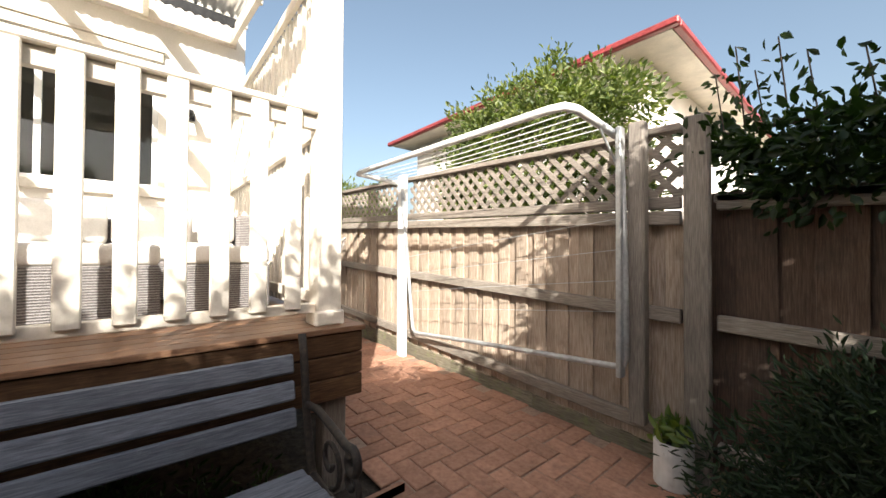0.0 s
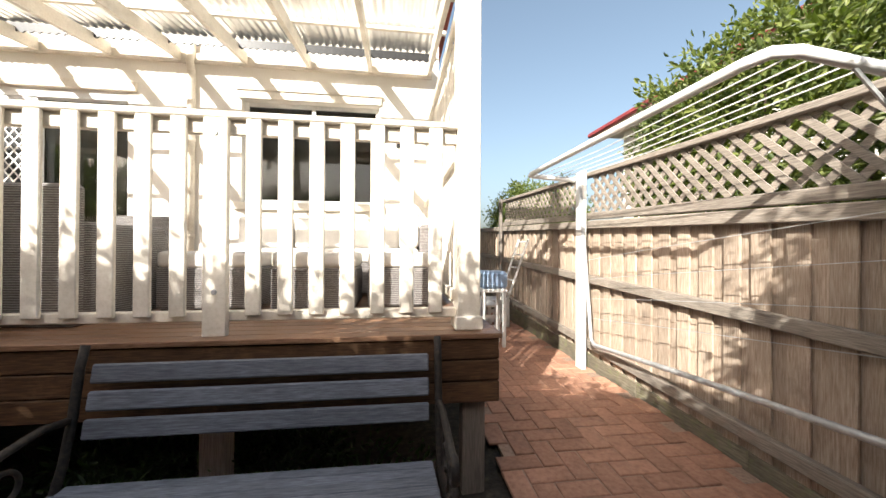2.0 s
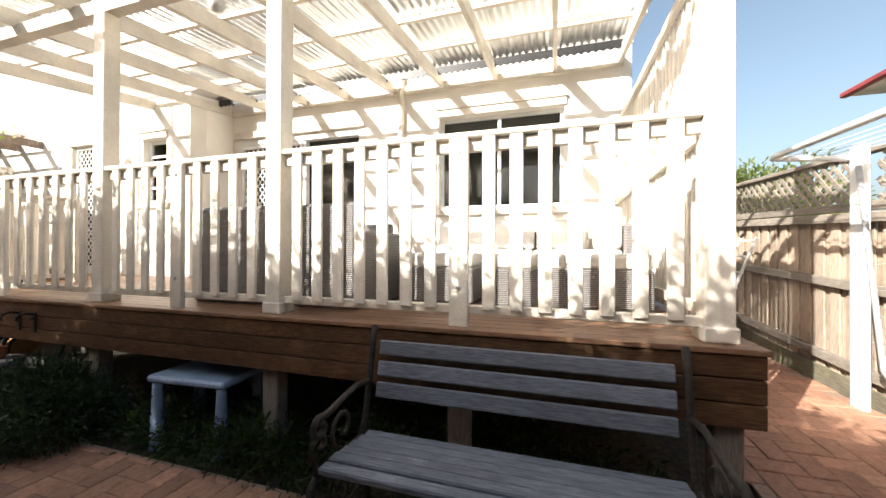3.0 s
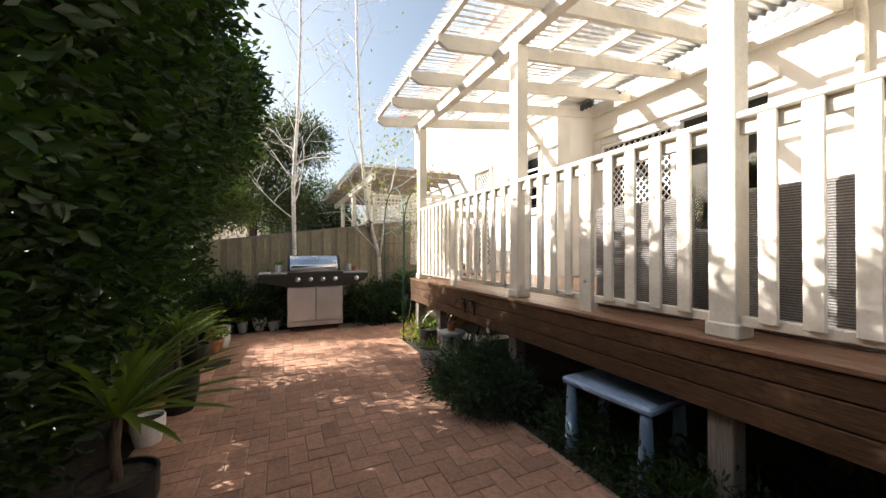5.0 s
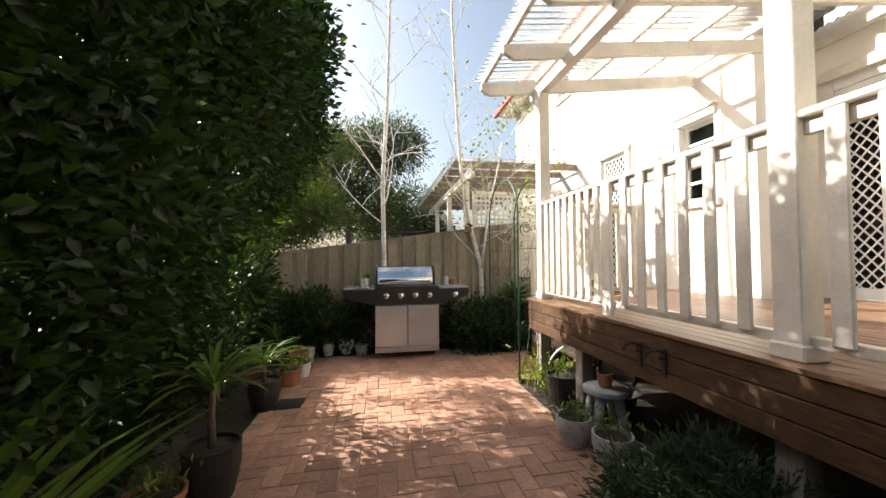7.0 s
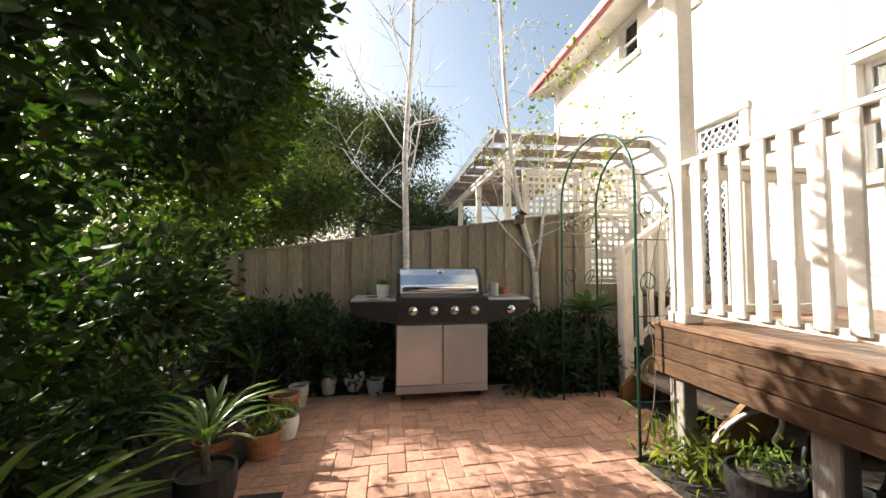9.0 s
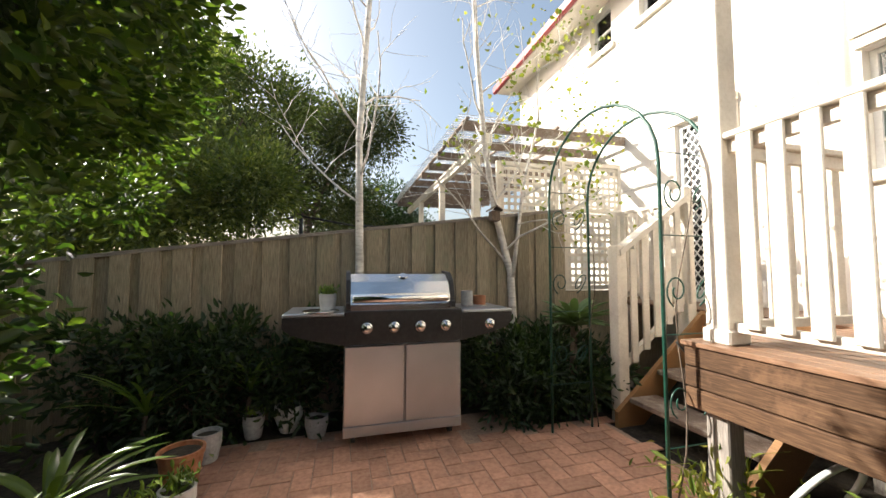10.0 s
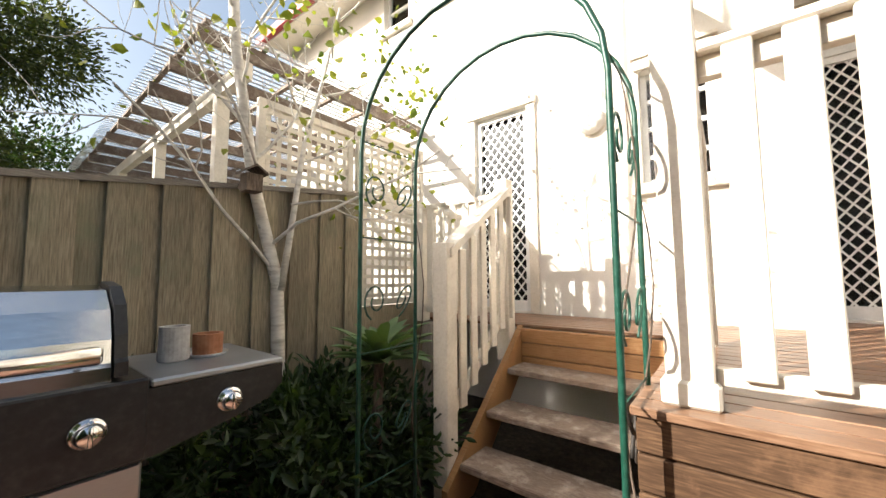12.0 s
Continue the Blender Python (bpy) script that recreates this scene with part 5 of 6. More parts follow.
# stool used as a plant stand
stool = thing("garden_stool", "round grey stool with splayed legs beside the deck", "stool", at=Matrix.Translation((-1.09, -4.18, -0.01)))
part("seat", lathe(bmesh.new(), [(0, 0.31), (0.155, 0.31), (0.16, 0.325), (0.155, 0.345), (0, 0.35)], 24), POT_GREY, stool)
for k in range(4):
    a = k * math.pi / 2 + 0.6
    part("leg", tube(bmesh.new(), [(0.15 * math.cos(a), 0.15 * math.sin(a), 0.0), (0.09 * math.cos(a), 0.09 * math.sin(a), 0.312)], 0.03, 10, 0.035), POT_GREY, stool, smooth=True)
potted("flower_pot", (-1.09, -4.18, 0.34), 0.055, 0.10, POT_TERRA, "little dull pot standing on the grey stool", None, seed=31)

# floor drain
drain = thing("floor_drain", "dark cast iron floor drain grate in the paving", "drain")
part("drain_frame", bx(1.27, -5.45, -0.09, 1.51, -5.19, -0.044, 0.003), IRON, drain)
for k in range(8):
    part("bar", bx(1.285 + 0.027 * k, -5.435, -0.0435, 1.30 + 0.027 * k, -5.205, -0.039, 0.001), IRON, drain)

# arch of green metal hoops
arch = thing("garden_arch", "green metal garden arch with wire scrolls and bare stems", "arch")
A0, A1, ATOP, ASPR = -5.39, -6.41, 2.25, 1.78


def hoop(x):
    pts = [(x, A0, -0.03), (x, A0, 0.9), (x, A0, ASPR)]
    for i in range(1, 14):
        a = math.pi * i / 14
        pts.append((x, (A0 + A1) / 2 + (A0 - A1) / 2 * math.cos(a), ASPR + (ATOP - ASPR) * math.sin(a)))
    return pts + [(x, A1, ASPR), (x, A1, 0.9), (x, A1, -0.03)]


for x in (-0.90, -1.25):
    part("hoop", tube(bmesh.new(), hoop(x), 0.0095, 10), GREEN_METAL, arch, smooth=True)
for k, z in enumerate((0.35, 0.9, 1.4, 1.83)):
    for y in (A0, A1):
        part("cross_bar", tube(bmesh.new(), [(-0.90, y, z), (-1.25, y, z)], 0.0032, 6), GREEN_METAL, arch, smooth=True)
        if k < 3:
            for s in (1, -1):
                bm = bmesh.new()
                cx = -1.075 + s * 0.085
                tube(bm, [(cx + (0.07 - 0.05 * i / 18) * math.cos(s * i * 0.45 - 1.2), y, z + 0.22 + (0.085 - 0.06 * i / 18) * math.sin(i * 0.45 - 1.2)) for i in range(19)], 0.0045, 5)
                part("scroll", bm, GREEN_METAL, arch, smooth=True)
bm = bmesh.new()
for x0, y0, ph in ((-0.95, A0, 0.0), (-1.26, A0, 1.5), (-1.27, A1, 2.5)):
    tube(bm, [(x0 + 0.03 * math.cos(ph + i * 0.9) - 0.012 * i * (x0 > -1), y0 + 0.03 * math.sin(ph + i * 0.9), 0.0 + i * 0.17) for i in range(12)], 0.005, 5, 0.002)
part("vine", bm, BARK, arch, "bare vine stem", smooth=True)
bm = bmesh.new()
tube(bm, [(-0.99, DECK_S - 0.018, 0.86), *[(-1.2 + 0.11 * math.cos(a), DECK_S - 0.018, 0.76 + 0.07 * math.sin(a)) for a in [0.3 * i for i in range(10)]]], 0.006, 6)
tube(bm, [(-1.12 + (0.075 - 0.003 * i) * math.cos(0.4 * i), DECK_S - 0.018, 0.72 + (0.075 - 0.003 * i) * math.sin(0.4 * i)) for i in range(18)], 0.006, 6)
solo("wall_scroll", bm, IRON, "dark wrought scroll fixed to the deck's end boards", "ornament", smooth=True)

# weeds at the arch's foot
weeds = thing("weeds", "pale green weeds and dry stems at the deck's corner", "weeds")
q = np.random.default_rng(40)
cs = q.normal(0, 1, (260, 3)) * np.array((0.12, 0.16, 0.09)) + np.array((-1.08, -5.25, 0.14))
part("leaves", leaves_mesh("weed_leaves", cs, q.normal(0, 0.6, (260, 3)) + np.array((0, 0, 0.7)), 0.075, q, 0.25), YELLOW_LEAF, weeds, kind="stuff")
bm = bmesh.new()
for k in range(12):
    a, l = q.uniform(0, 6.28), q.uniform(0.2, 0.45)
    tube(bm, [(-1.08, -5.25, -0.03), (-1.08 + 0.4 * l * math.cos(a), -5.25 + 0.4 * l * math.sin(a), l * 0.8), (-1.08 + l * math.cos(a), -5.25 + l * math.sin(a), l * 0.75)], 0.003, 4, 0.001)
part("stems", bm, YELLOW_LEAF, weeds)

# large-leaved plant in the bed beside the steps
ag = thing("agave_plant", "large pale green rosette plant beside the steps", "plant")
straps(ag, (-1.42, -6.86, 0.70), 44, 0.38, 0.12, np.random.default_rng(41), 1.15, 0.25, 0.2, AGAVE_LEAF)
part("stem", tube(bmesh.new(), [(-1.42, -6.86, -0.05), (-1.40, -6.86, 0.3), (-1.42, -6.86, 0.71)], 0.035, 8, 0.03), BARK, ag, smooth=True)

# birdhouse on the birch
bh = thing("birdhouse", "small brown wooden birdhouse on the birch trunk", "birdhouse")
part("box", bx(-0.85, -7.30, 1.71, -0.76, -7.21, 1.81, 0.004), BARK, bh)
part("roof", prism(bmesh.new(), [(-0.87, 1.808), (-0.805, 1.85), (-0.74, 1.808), (-0.74, 1.82), (-0.805, 1.863), (-0.87, 1.82)], 1, -7.32, -7.19), BARK, bh)
part("strap", bx(-0.88, -7.37, 1.74, -0.78, -7.302, 1.77), BARK, bh)

# dark iron brackets on the fascia, and a ball in the bush below them
for y in (-3.70, -3.51):
    br = thing("iron_bracket", "dark iron hanging bracket screwed to the deck's fascia", "bracket", "brackets on the fascia")
    part("back_plate", bx(DECK_X + 0.001, y - 0.016, 0.63, DECK_X + 0.012, y + 0.016, 0.78, 0.002), IRON, br)
    part("hook", tube(bmesh.new(), [(DECK_X + 0.008, y, 0.765), (DECK_X + 0.05, y, 0.78), (DECK_X + 0.085, y - 0.02, 0.765), (DECK_X + 0.09, y - 0.045, 0.73), (DECK_X + 0.07, y - 0.06, 0.715)], 0.008, 8, 0.005), IRON, br, smooth=True)
    part("knob", lathe(bmesh.new(), [(0, -0.016), (0.014, -0.01), (0.018, 0.0), (0.014, 0.01), (0, 0.016)], 12, Matrix.Translation((DECK_X + 0.02, y, 0.735))), IRON, br, smooth=True)
ball = lathe(bmesh.new(), [(0.085 * math.sin(math.pi * i / 16), -0.085 * math.cos(math.pi * i / 16)) for i in range(17)], 28, Matrix.Translation((-1.24, -3.36, ground_z(-1.24, -3.36) + 0.084)))
solo("toy_ball", ball, PLASTIC_BLUE, "blue plastic ball lying behind the low bush", "ball", smooth=True)

# spiky plants in the bed along the south fence
for x, y, z, n, ln in ((1.32, -7.05, 0.28, 22, 0.5), (0.98, -7.2, 0.2, 16, 0.4), (-0.75, -7.1, 0.25, 20, 0.42), (-1.3, -7.2, 0.3, 18, 0.45), (1.95, -6.95, 0.2, 20, 0.5)):
    sp = thing("spiky_plant", "dark green spiky plant growing in the shaded bed", "plant", "spiky plants in the bed")
    straps(sp, (x, y, z), n, ln, 0.04, np.random.default_rng(int(60 + x * 10)), 1.25, 0.3)
    part("stem", tube(bmesh.new(), [(x, y, -0.1), (x + 0.01, y, z * 0.5), (x, y, z + 0.01)], 0.018, 7, 0.015), BARK, sp, smooth=True)

# trellis panels over and beside the south fence
trellis = thing("trellis", "cream timber square lattice panels beside the south fence", "trellis", kind="structure")


def square_trellis(x0, x1, z0, z1, y, pitch=0.075, w=0.03):
    part("frame_bar", bx(x0, y - 0.02, z0, x0 + 0.05, y + 0.02, z1, 0.003), CREAM, trellis)
    part("frame_bar", bx(x1 - 0.05, y - 0.02, z0, x1, y + 0.02, z1, 0.003), CREAM, trellis)
    part("frame_bar", bx(x0 + 0.05, y - 0.02, z1 - 0.05, x1 - 0.05, y + 0.02, z1, 0.003), CREAM, trellis)
    part("frame_bar", bx(x0 + 0.05, y - 0.02, z0, x1 - 0.05, y + 0.02, z0 + 0.05, 0.003), CREAM, trellis)
    n = int((x1 - x0) / pitch)
    for k in range(1, n):
        x = x0 + (x1 - x0) * k / n
        part("slat", bx(x - w / 2, y - 0.008, z0 + 0.05, x + w / 2, y - 0.0005, z1 - 0.05), CREAM, trellis)
    n = int((z1 - z0) / pitch)
    for k in range(1, n):
        z = z0 + (z1 - z0) * k / n
        part("slat", bx(x0 + 0.05, y + 0.0005, z - w / 2, x1 - 0.05, y + 0.008, z + w / 2), CREAM, trellis)


square_trellis(-1.73, -0.96, 1.80, 2.43, -7.56)
square_trellis(-2.57, -1.75, 1.89, 2.49, -7.53)
square_trellis(-2.55, -1.75, 1.0, 1.87, -7.5)
part("base_board", bx(-3.15, -7.53, -0.1, -1.73, -7.49, 0.99), PALING_GREY, trellis)

# neighbour's pergola beyond the south fence
npg = thing("neighbour_pergola", "neighbouring timber pergola with corrugated sheet roof", "pergola")


def NZ(x):
    return 2.97 - 0.01 * (x + 2.0)


for k in range(10):
    y = -8.1 - 0.62 * k
    part("rafter", prism(bmesh.new(), [(JX + 0.002, NZ(JX)), (JX + 0.002, NZ(JX) + 0.12), (-0.75, NZ(-0.75) + 0.12), (-0.75, NZ(-0.75))], 1, y - 0.02, y + 0.02), STEP_WOOD, npg)
for k in range(7):
    x = -0.8 - 0.42 * k
    part("batten", bx(x - 0.02, -14.0, NZ(x) + 0.122, x + 0.02, -8.03, NZ(x) + 0.15), STEP_WOOD, npg)
part("beam", bx(-1.15, -14.0, NZ(-1.1) - 0.14, -1.07, -8.1, NZ(-1.1) - 0.002), CREAM, npg)
for y in (-8.6, -10.4, -12.3):
    part("post", bx(-1.16, y - 0.05, -0.1, -1.06, y + 0.05, NZ(-1.1) - 0.142), CREAM, npg)
bm = bmesh.new()
lo, hi, n = [], [], 450
for i in range(n + 1):
    y = -14.0 + 6.0 * i / n
    dz = 0.164 + 0.009 * math.sin(2 * math.pi * y / 0.076)
    lo.append(bm.verts.new((-0.68, y, NZ(-0.68) + dz)))
    hi.append(bm.verts.new((JX + 0.01, y, NZ(JX) + dz)))
for i in range(n):
    bm.faces.new((lo[i], lo[i + 1], hi[i + 1], hi[i]))
sh = part("roof_sheet", bm, POLYCARB, npg, smooth=True)
sh.visible_shadow = False

# trampoline net beyond the fence
net = thing("trampoline_net", "black trampoline safety net above the fence", "trampoline")
for x in (1.2, 2.9):
    part("pole", tube(bmesh.new(), [(x, -9.0, -0.1), (x, -9.0, 1.95)], 0.025, 8), POT_BLACK, net, smooth=True)
part("top_rope", tube(bmesh.new(), [(1.2, -9.0, 1.93), (1.6, -9.0, 1.84), (2.05, -9.0, 1.81), (2.5, -9.0, 1.84), (2.9, -9.0, 1.93)], 0.015, 6), POT_BLACK, net, smooth=True)
part("top_rope", tube(bmesh.new(), [(-0.4, -9.4, 1.9), (0.0, -9.3, 1.86), (0.5, -9.15, 1.84), (1.2, -9.0, 1.93)], 0.015, 6), POT_BLACK, net, smooth=True)

# neighbour's house to the north
def hip_roof(x0, x1, y0, y1, z, rise):
    """A hipped roof over a rectangle."""
    bm = bmesh.new()
    h = (y1 - y0) / 2
    e = [bm.verts.new(p) for p in ((x0, y0, z), (x1, y0, z), (x1, y1, z), (x0, y1, z))]
    r = [bm.verts.new(p) for p in ((x0 + h, y0 + h, z + rise), (x1 - h, y0 + h, z + rise))]
    for f in ((e[0], e[1], r[1], r[0]), (e[1], e[2], r[1]), (e[2], e[3], r[0], r[1]), (e[3], e[0], r[0]), e[::-1]):
        bm.faces.new(f)
    return bm


nh = thing("neighbour_house", "neighbouring cream house with red guttering beyond the fence", "house")
NX1, NY0, NEZ = -1.25, 6.0, 4.42
part("wall", bx(-8.2, NY0 + 0.6, -0.13, NX1 - 0.6, NY0 + 9, NEZ), RENDER_WALL, nh)
part("soffit", bx(-8.7, NY0 + 0.03, NEZ + 0.002, NX1 - 0.03, NY0 + 9.5, NEZ + 0.03), CREAM, nh)
roof = part("roof", hip_roof(-8.68, NX1 - 0.02, NY0 + 0.02, NY0 + 9.5, NEZ + 0.06, 1.6), ROOF_RED, nh)
part("gutter", bx(-8.79, NY0 - 0.09, NEZ + 0.0, NX1 + 0.09, NY0 + 0.028, NEZ + 0.11, 0.02), RED_TRIM, nh, "red roof gutter")
part("gutter", bx(NX1 - 0.028, NY0 + 0.03, NEZ, NX1 + 0.09, NY0 + 9.5, NEZ + 0.11, 0.02), RED_TRIM, nh, "red roof gutter")
part("downpipe", tube(bmesh.new(), [(NX1 - 0.9, NY0 + 0.02, NEZ - 0.01), (NX1 - 0.9, NY0 + 0.3, NEZ - 0.3), (NX1 - 0.9, NY0 + 0.55, NEZ - 0.45), (NX1 - 0.9, NY0 + 0.55, 0)], 0.045, 10), CREAM, nh, smooth=True)

# fold-out clothesline on the north fence
cl = thing("clothesline", "white fold-out clothesline with one frame up and one down", "clothesline")
CX0, CX1 = -2.49, -0.33
part("mount_post", bx(CX1 + 0.0, FY - 0.12, 0.3, CX1 + 0.085, FY - 0.052, 1.93, 0.008), POST_GREY, cl, "grey timber mounting post")
part("mount_post", bx(CX0 - 0.12, FY - 0.14, 0.05, CX0 + 0.0, FY - 0.092, 2.01, 0.008), WHITE_PAINT, cl, "pale mounting post")
part("bracket", bx(CX1 - 0.03, FY - 0.20, 0.55, CX1 - 0.002, FY - 0.142, 1.9, 0.004), GALV, cl)
yo, zo = 1.83, 1.92
bm = tube(bmesh.new(), [(CX1 - 0.05, FY - 0.15, 1.87), (CX1 - 0.055, 2.1, 1.895), (CX1 - 0.06, yo + 0.09, zo - 0.003), (CX1 - 0.085, yo + 0.02, zo), (CX1 - 0.16, yo, zo), (-1.5, yo, zo + 0.02), (CX0 + 0.0, yo, zo + 0.035), (CX0 - 0.08, yo + 0.02, zo + 0.035), (CX0 - 0.1, yo + 0.1, zo + 0.035), (CX0 - 0.1, FY - 0.16, 1.93)], 0.022, 10)
part("upper_frame", bm, WHITE_PAINT, cl, smooth=True)
for k in range(5):
    y = yo + 0.085 * (k + 1)
    part("line", tube(bmesh.new(), [(CX1 - 0.055, y, zo - 0.01), (-1.5, y, zo - 0.01), (CX0 - 0.1, y, zo + 0.03)], 0.0035, 5), WHITE_PAINT, cl)
part("stay", tube(bmesh.new(), [(CX1 - 0.03, FY - 0.16, 1.68), (CX1 - 0.055, 2.12, 1.885)], 0.008, 6), GALV, cl)
part("lower_frame", tube(bmesh.new(), [(CX1 - 0.02, FY - 0.15, 1.78), (CX1 + 0.0, FY - 0.15, 1.2), (CX1 + 0.005, FY - 0.15, 0.65), (CX1 - 0.015, FY - 0.15, 0.605), (CX1 - 0.06, FY - 0.15, 0.595), (-1.4, FY - 0.14, 0.525), (CX0 + 0.22, FY - 0.145, 0.455), (CX0 + 0.17, FY - 0.145, 0.50), (CX0 - 0.02, FY - 0.15, 1.86)], 0.017, 10), GALV, cl, smooth=True)
for k in range(4):
    u = 0.17 * (k + 1)
    part("line", tube(bmesh.new(), [(CX1 + 0.0, FY - 0.15, 0.73 + u), (-1.55, FY - 0.15, 0.60 + u), (CX0 + 0.02, FY - 0.15, 0.49 + u)], 0.0025, 4), GALV, cl)

# things in the side passage
for k, (x, y) in enumerate(((-4.1, 1.75), (-4.55, 2.05))):
    st = thing("plastic_stool", "white slatted plastic stool in the passage", "stool", "stools in the passage", at=Matrix.Translation((x, y, 0.134)))
    part("seat", bx(-0.2, -0.2, 0.40, 0.2, 0.2, 0.44, 0.01), WHITE_PAINT, st)
    for dx in (-0.17, 0.17):
        for dy in (-0.17, 0.17):
            part("leg", bx(dx - 0.022, dy - 0.022, 0, dx + 0.022, dy + 0.022, 0.401, 0.005), WHITE_PAINT, st)
    for z in (0.12, 0.25):
        part("rung", bx(0.172, -0.148, z, 0.19, 0.148, z + 0.05, 0.003), WHITE_PAINT, st)
        part("rung", bx(-0.148, -0.19, z, 0.148, -0.172, z + 0.05, 0.003), WHITE_PAINT, st)
tb = thing("plastic_stand", "white plastic stand carrying a blue basket", "stand", at=Matrix.Translation((-3.45, 1.72, 0.134)))
part("top", bx(-0.15, -0.15, 0.66, 0.15, 0.15, 0.70, 0.01), WHITE_PAINT, tb)
for dx in (-0.12, 0.12):
    for dy in (-0.12, 0.12):
        part("leg", bx(dx - 0.02, dy - 0.02, 0, dx + 0.02, dy + 0.02, 0.661, 0.005), WHITE_PAINT, tb)
bk = bmesh.new()
box(bk, -3.62, 1.57, 0.835, -3.28, 1.87, 1.03, 0.03)
solo("laundry_basket", bk, PLASTIC_BLUE, "pale blue laundry basket on the white stand", "basket")
ld = thing("folding_ladder", "white folding ladder leaning on the passage fence", "ladder")
for dx in (-0.18, 0.18):
    part("stile", tube(bmesh.new(), [(-4.35 + dx, 2.0, 0.17), (-4.05 + dx, 2.33, 1.42)], 0.016, 6), WHITE_PAINT, ld)
for k in range(8):
    u = (k + 1) / 8.2
    part("rung", tube(bmesh.new(), [(-4.53 + 0.3 * u, 2.0 + 0.33 * u, 1.42 * u), (-4.17 + 0.3 * u, 2.0 + 0.33 * u, 1.42 * u)], 0.01, 6), WHITE_PAINT, ld)

# wicker furniture on the deck
WICKER, n_, l_, p_ = node_mat("grey_wicker")
v_ = coords(n_, l_, (1, 1, 1))
wv = n_.new("ShaderNodeTexWave")
wv.bands_direction = "Z"
wv.inputs["Scale"].default_value, wv.inputs["Distortion"].default_value, wv.inputs["Detail Scale"].default_value, wv.inputs["Detail"].default_value = 26.0, 2.2, 9.0, 1.0
l_.new(v_, wv.inputs["Vector"])
col_ = ramp(n_, l_, wv.outputs["Fac"], [(0.1, WICKER_COL[0]), (0.5, WICKER_COL[1]), (0.9, WICKER_COL[2])])
l_.new(col_, p_.inputs["Base Color"])
p_.inputs["Roughness"].default_value = 0.6
bump(n_, l_, p_, wv.outputs["Fac"], 0.8, 0.006)


def cushion(x0, y0, z0, x1, y1, z1):
    bm = bx(x0, y0, z0, x1, y1, z1)
    bmesh.ops.bevel(bm, geom=bm.edges[:], offset=min(x1 - x0, y1 - y0, z1 - z0) * 0.3, segments=3, affect="EDGES", profile=0.6)
    return bm


D = DECK_Z + 0.001


def ottoman(x, y, w, d, h=0.27):
    t = thing("wicker_ottoman", "square grey wicker ottoman with a pale cushion", "ottoman", "wicker seats on the deck", at=Matrix.Translation((x, y, D)))
    part("base", bx(-d / 2, -w / 2, 0.02, d / 2, w / 2, h, 0.01), WICKER, t)
    part("cushion", cushion(-d / 2, -w / 2, h + 0.001, d / 2, w / 2, h + 0.10), FABRIC, t, smooth=True)
    for a in (-1, 1):
        for c_ in (-1, 1):
            part("foot", bx(a * (d / 2 - 0.04) - 0.02, c_ * (w / 2 - 0.04) - 0.02, 0, a * (d / 2 - 0.04) + 0.02, c_ * (w / 2 - 0.04) + 0.02, 0.021), POT_BLACK, t)


def sofa(x, y, w, turn, label, back=0.6, seats=2, d=0.75):
    """A wicker sofa whose back is towards its local -x."""
    t = thing("wicker_sofa", label, "sofa", at=pose(x, y, D, 0, 0, turn))
    part("base", bx(-d / 2 + 0.14, -w / 2 + 0.002, 0.03, d / 2, w / 2 - 0.002, 0.28, 0.01), WICKER, t)
    part("back", bx(-d / 2, -w / 2, 0.0, -d / 2 + 0.138, w / 2, back, 0.02), WICKER, t)
    cw = w / seats
    for k in range(seats):
        y0 = -w / 2 + cw * k
        part("seat_cushion", cushion(-d / 2 + 0.145, y0 + 0.008, 0.282, d / 2 + 0.01, y0 + cw - 0.008, 0.40), FABRIC, t, smooth=True)
        part("back_cushion", cushion(-d / 2 + 0.142, y0 + 0.012, 0.402, -d / 2 + 0.30, y0 + cw - 0.012, 0.74), FABRIC, t, smooth=True)
    return t


def tub_chair(x, y, turn, label, h=0.70):
    t = thing("wicker_armchair", label, "armchair", "wicker seats on the deck", at=pose(x, y, D, 0, 0, turn))
    part("back", bx(-0.33, -0.32, 0.0, -0.25, 0.32, h, 0.02), WICKER, t)
    for s in (-1, 1):
        part("arm", bx(-0.248, s * 0.32 - (0.07 if s > 0 else 0), 0.0, 0.32, s * 0.32 + (0.07 if s < 0 else 0), 0.52, 0.02), WICKER, t)
    part("seat", bx(-0.248, -0.248, 0.05, 0.31, 0.248, 0.30, 0.01), WICKER, t)
    part("cushion", cushion(-0.24, -0.245, 0.302, 0.32, 0.245, 0.40), FABRIC, t, smooth=True)
    return t


sofa(-3.42, -0.2, 1.75, 0, "grey wicker three-seat sofa with pale cushions below the window", 0.62, 3)
sofa(-2.75, 0.58, 0.75, -90, "grey wicker corner seat with pale cushions", 0.6, 1)
ottoman(-1.98, -0.52, 0.56, 0.5)
ottoman(-1.92, 0.12, 0.50, 0.5)
ottoman(-2.0, 0.66, 0.44, 0.5)
tub_chair(-1.66, -1.98, 182, "dark grey wicker armchair with its back to the railing")
tub_chair(-2.9, -1.85, 0, "grey wicker armchair with a pale cushion")
tub_chair(-1.68, -1.22, 176, "dark grey wicker armchair beside its twin at the railing")

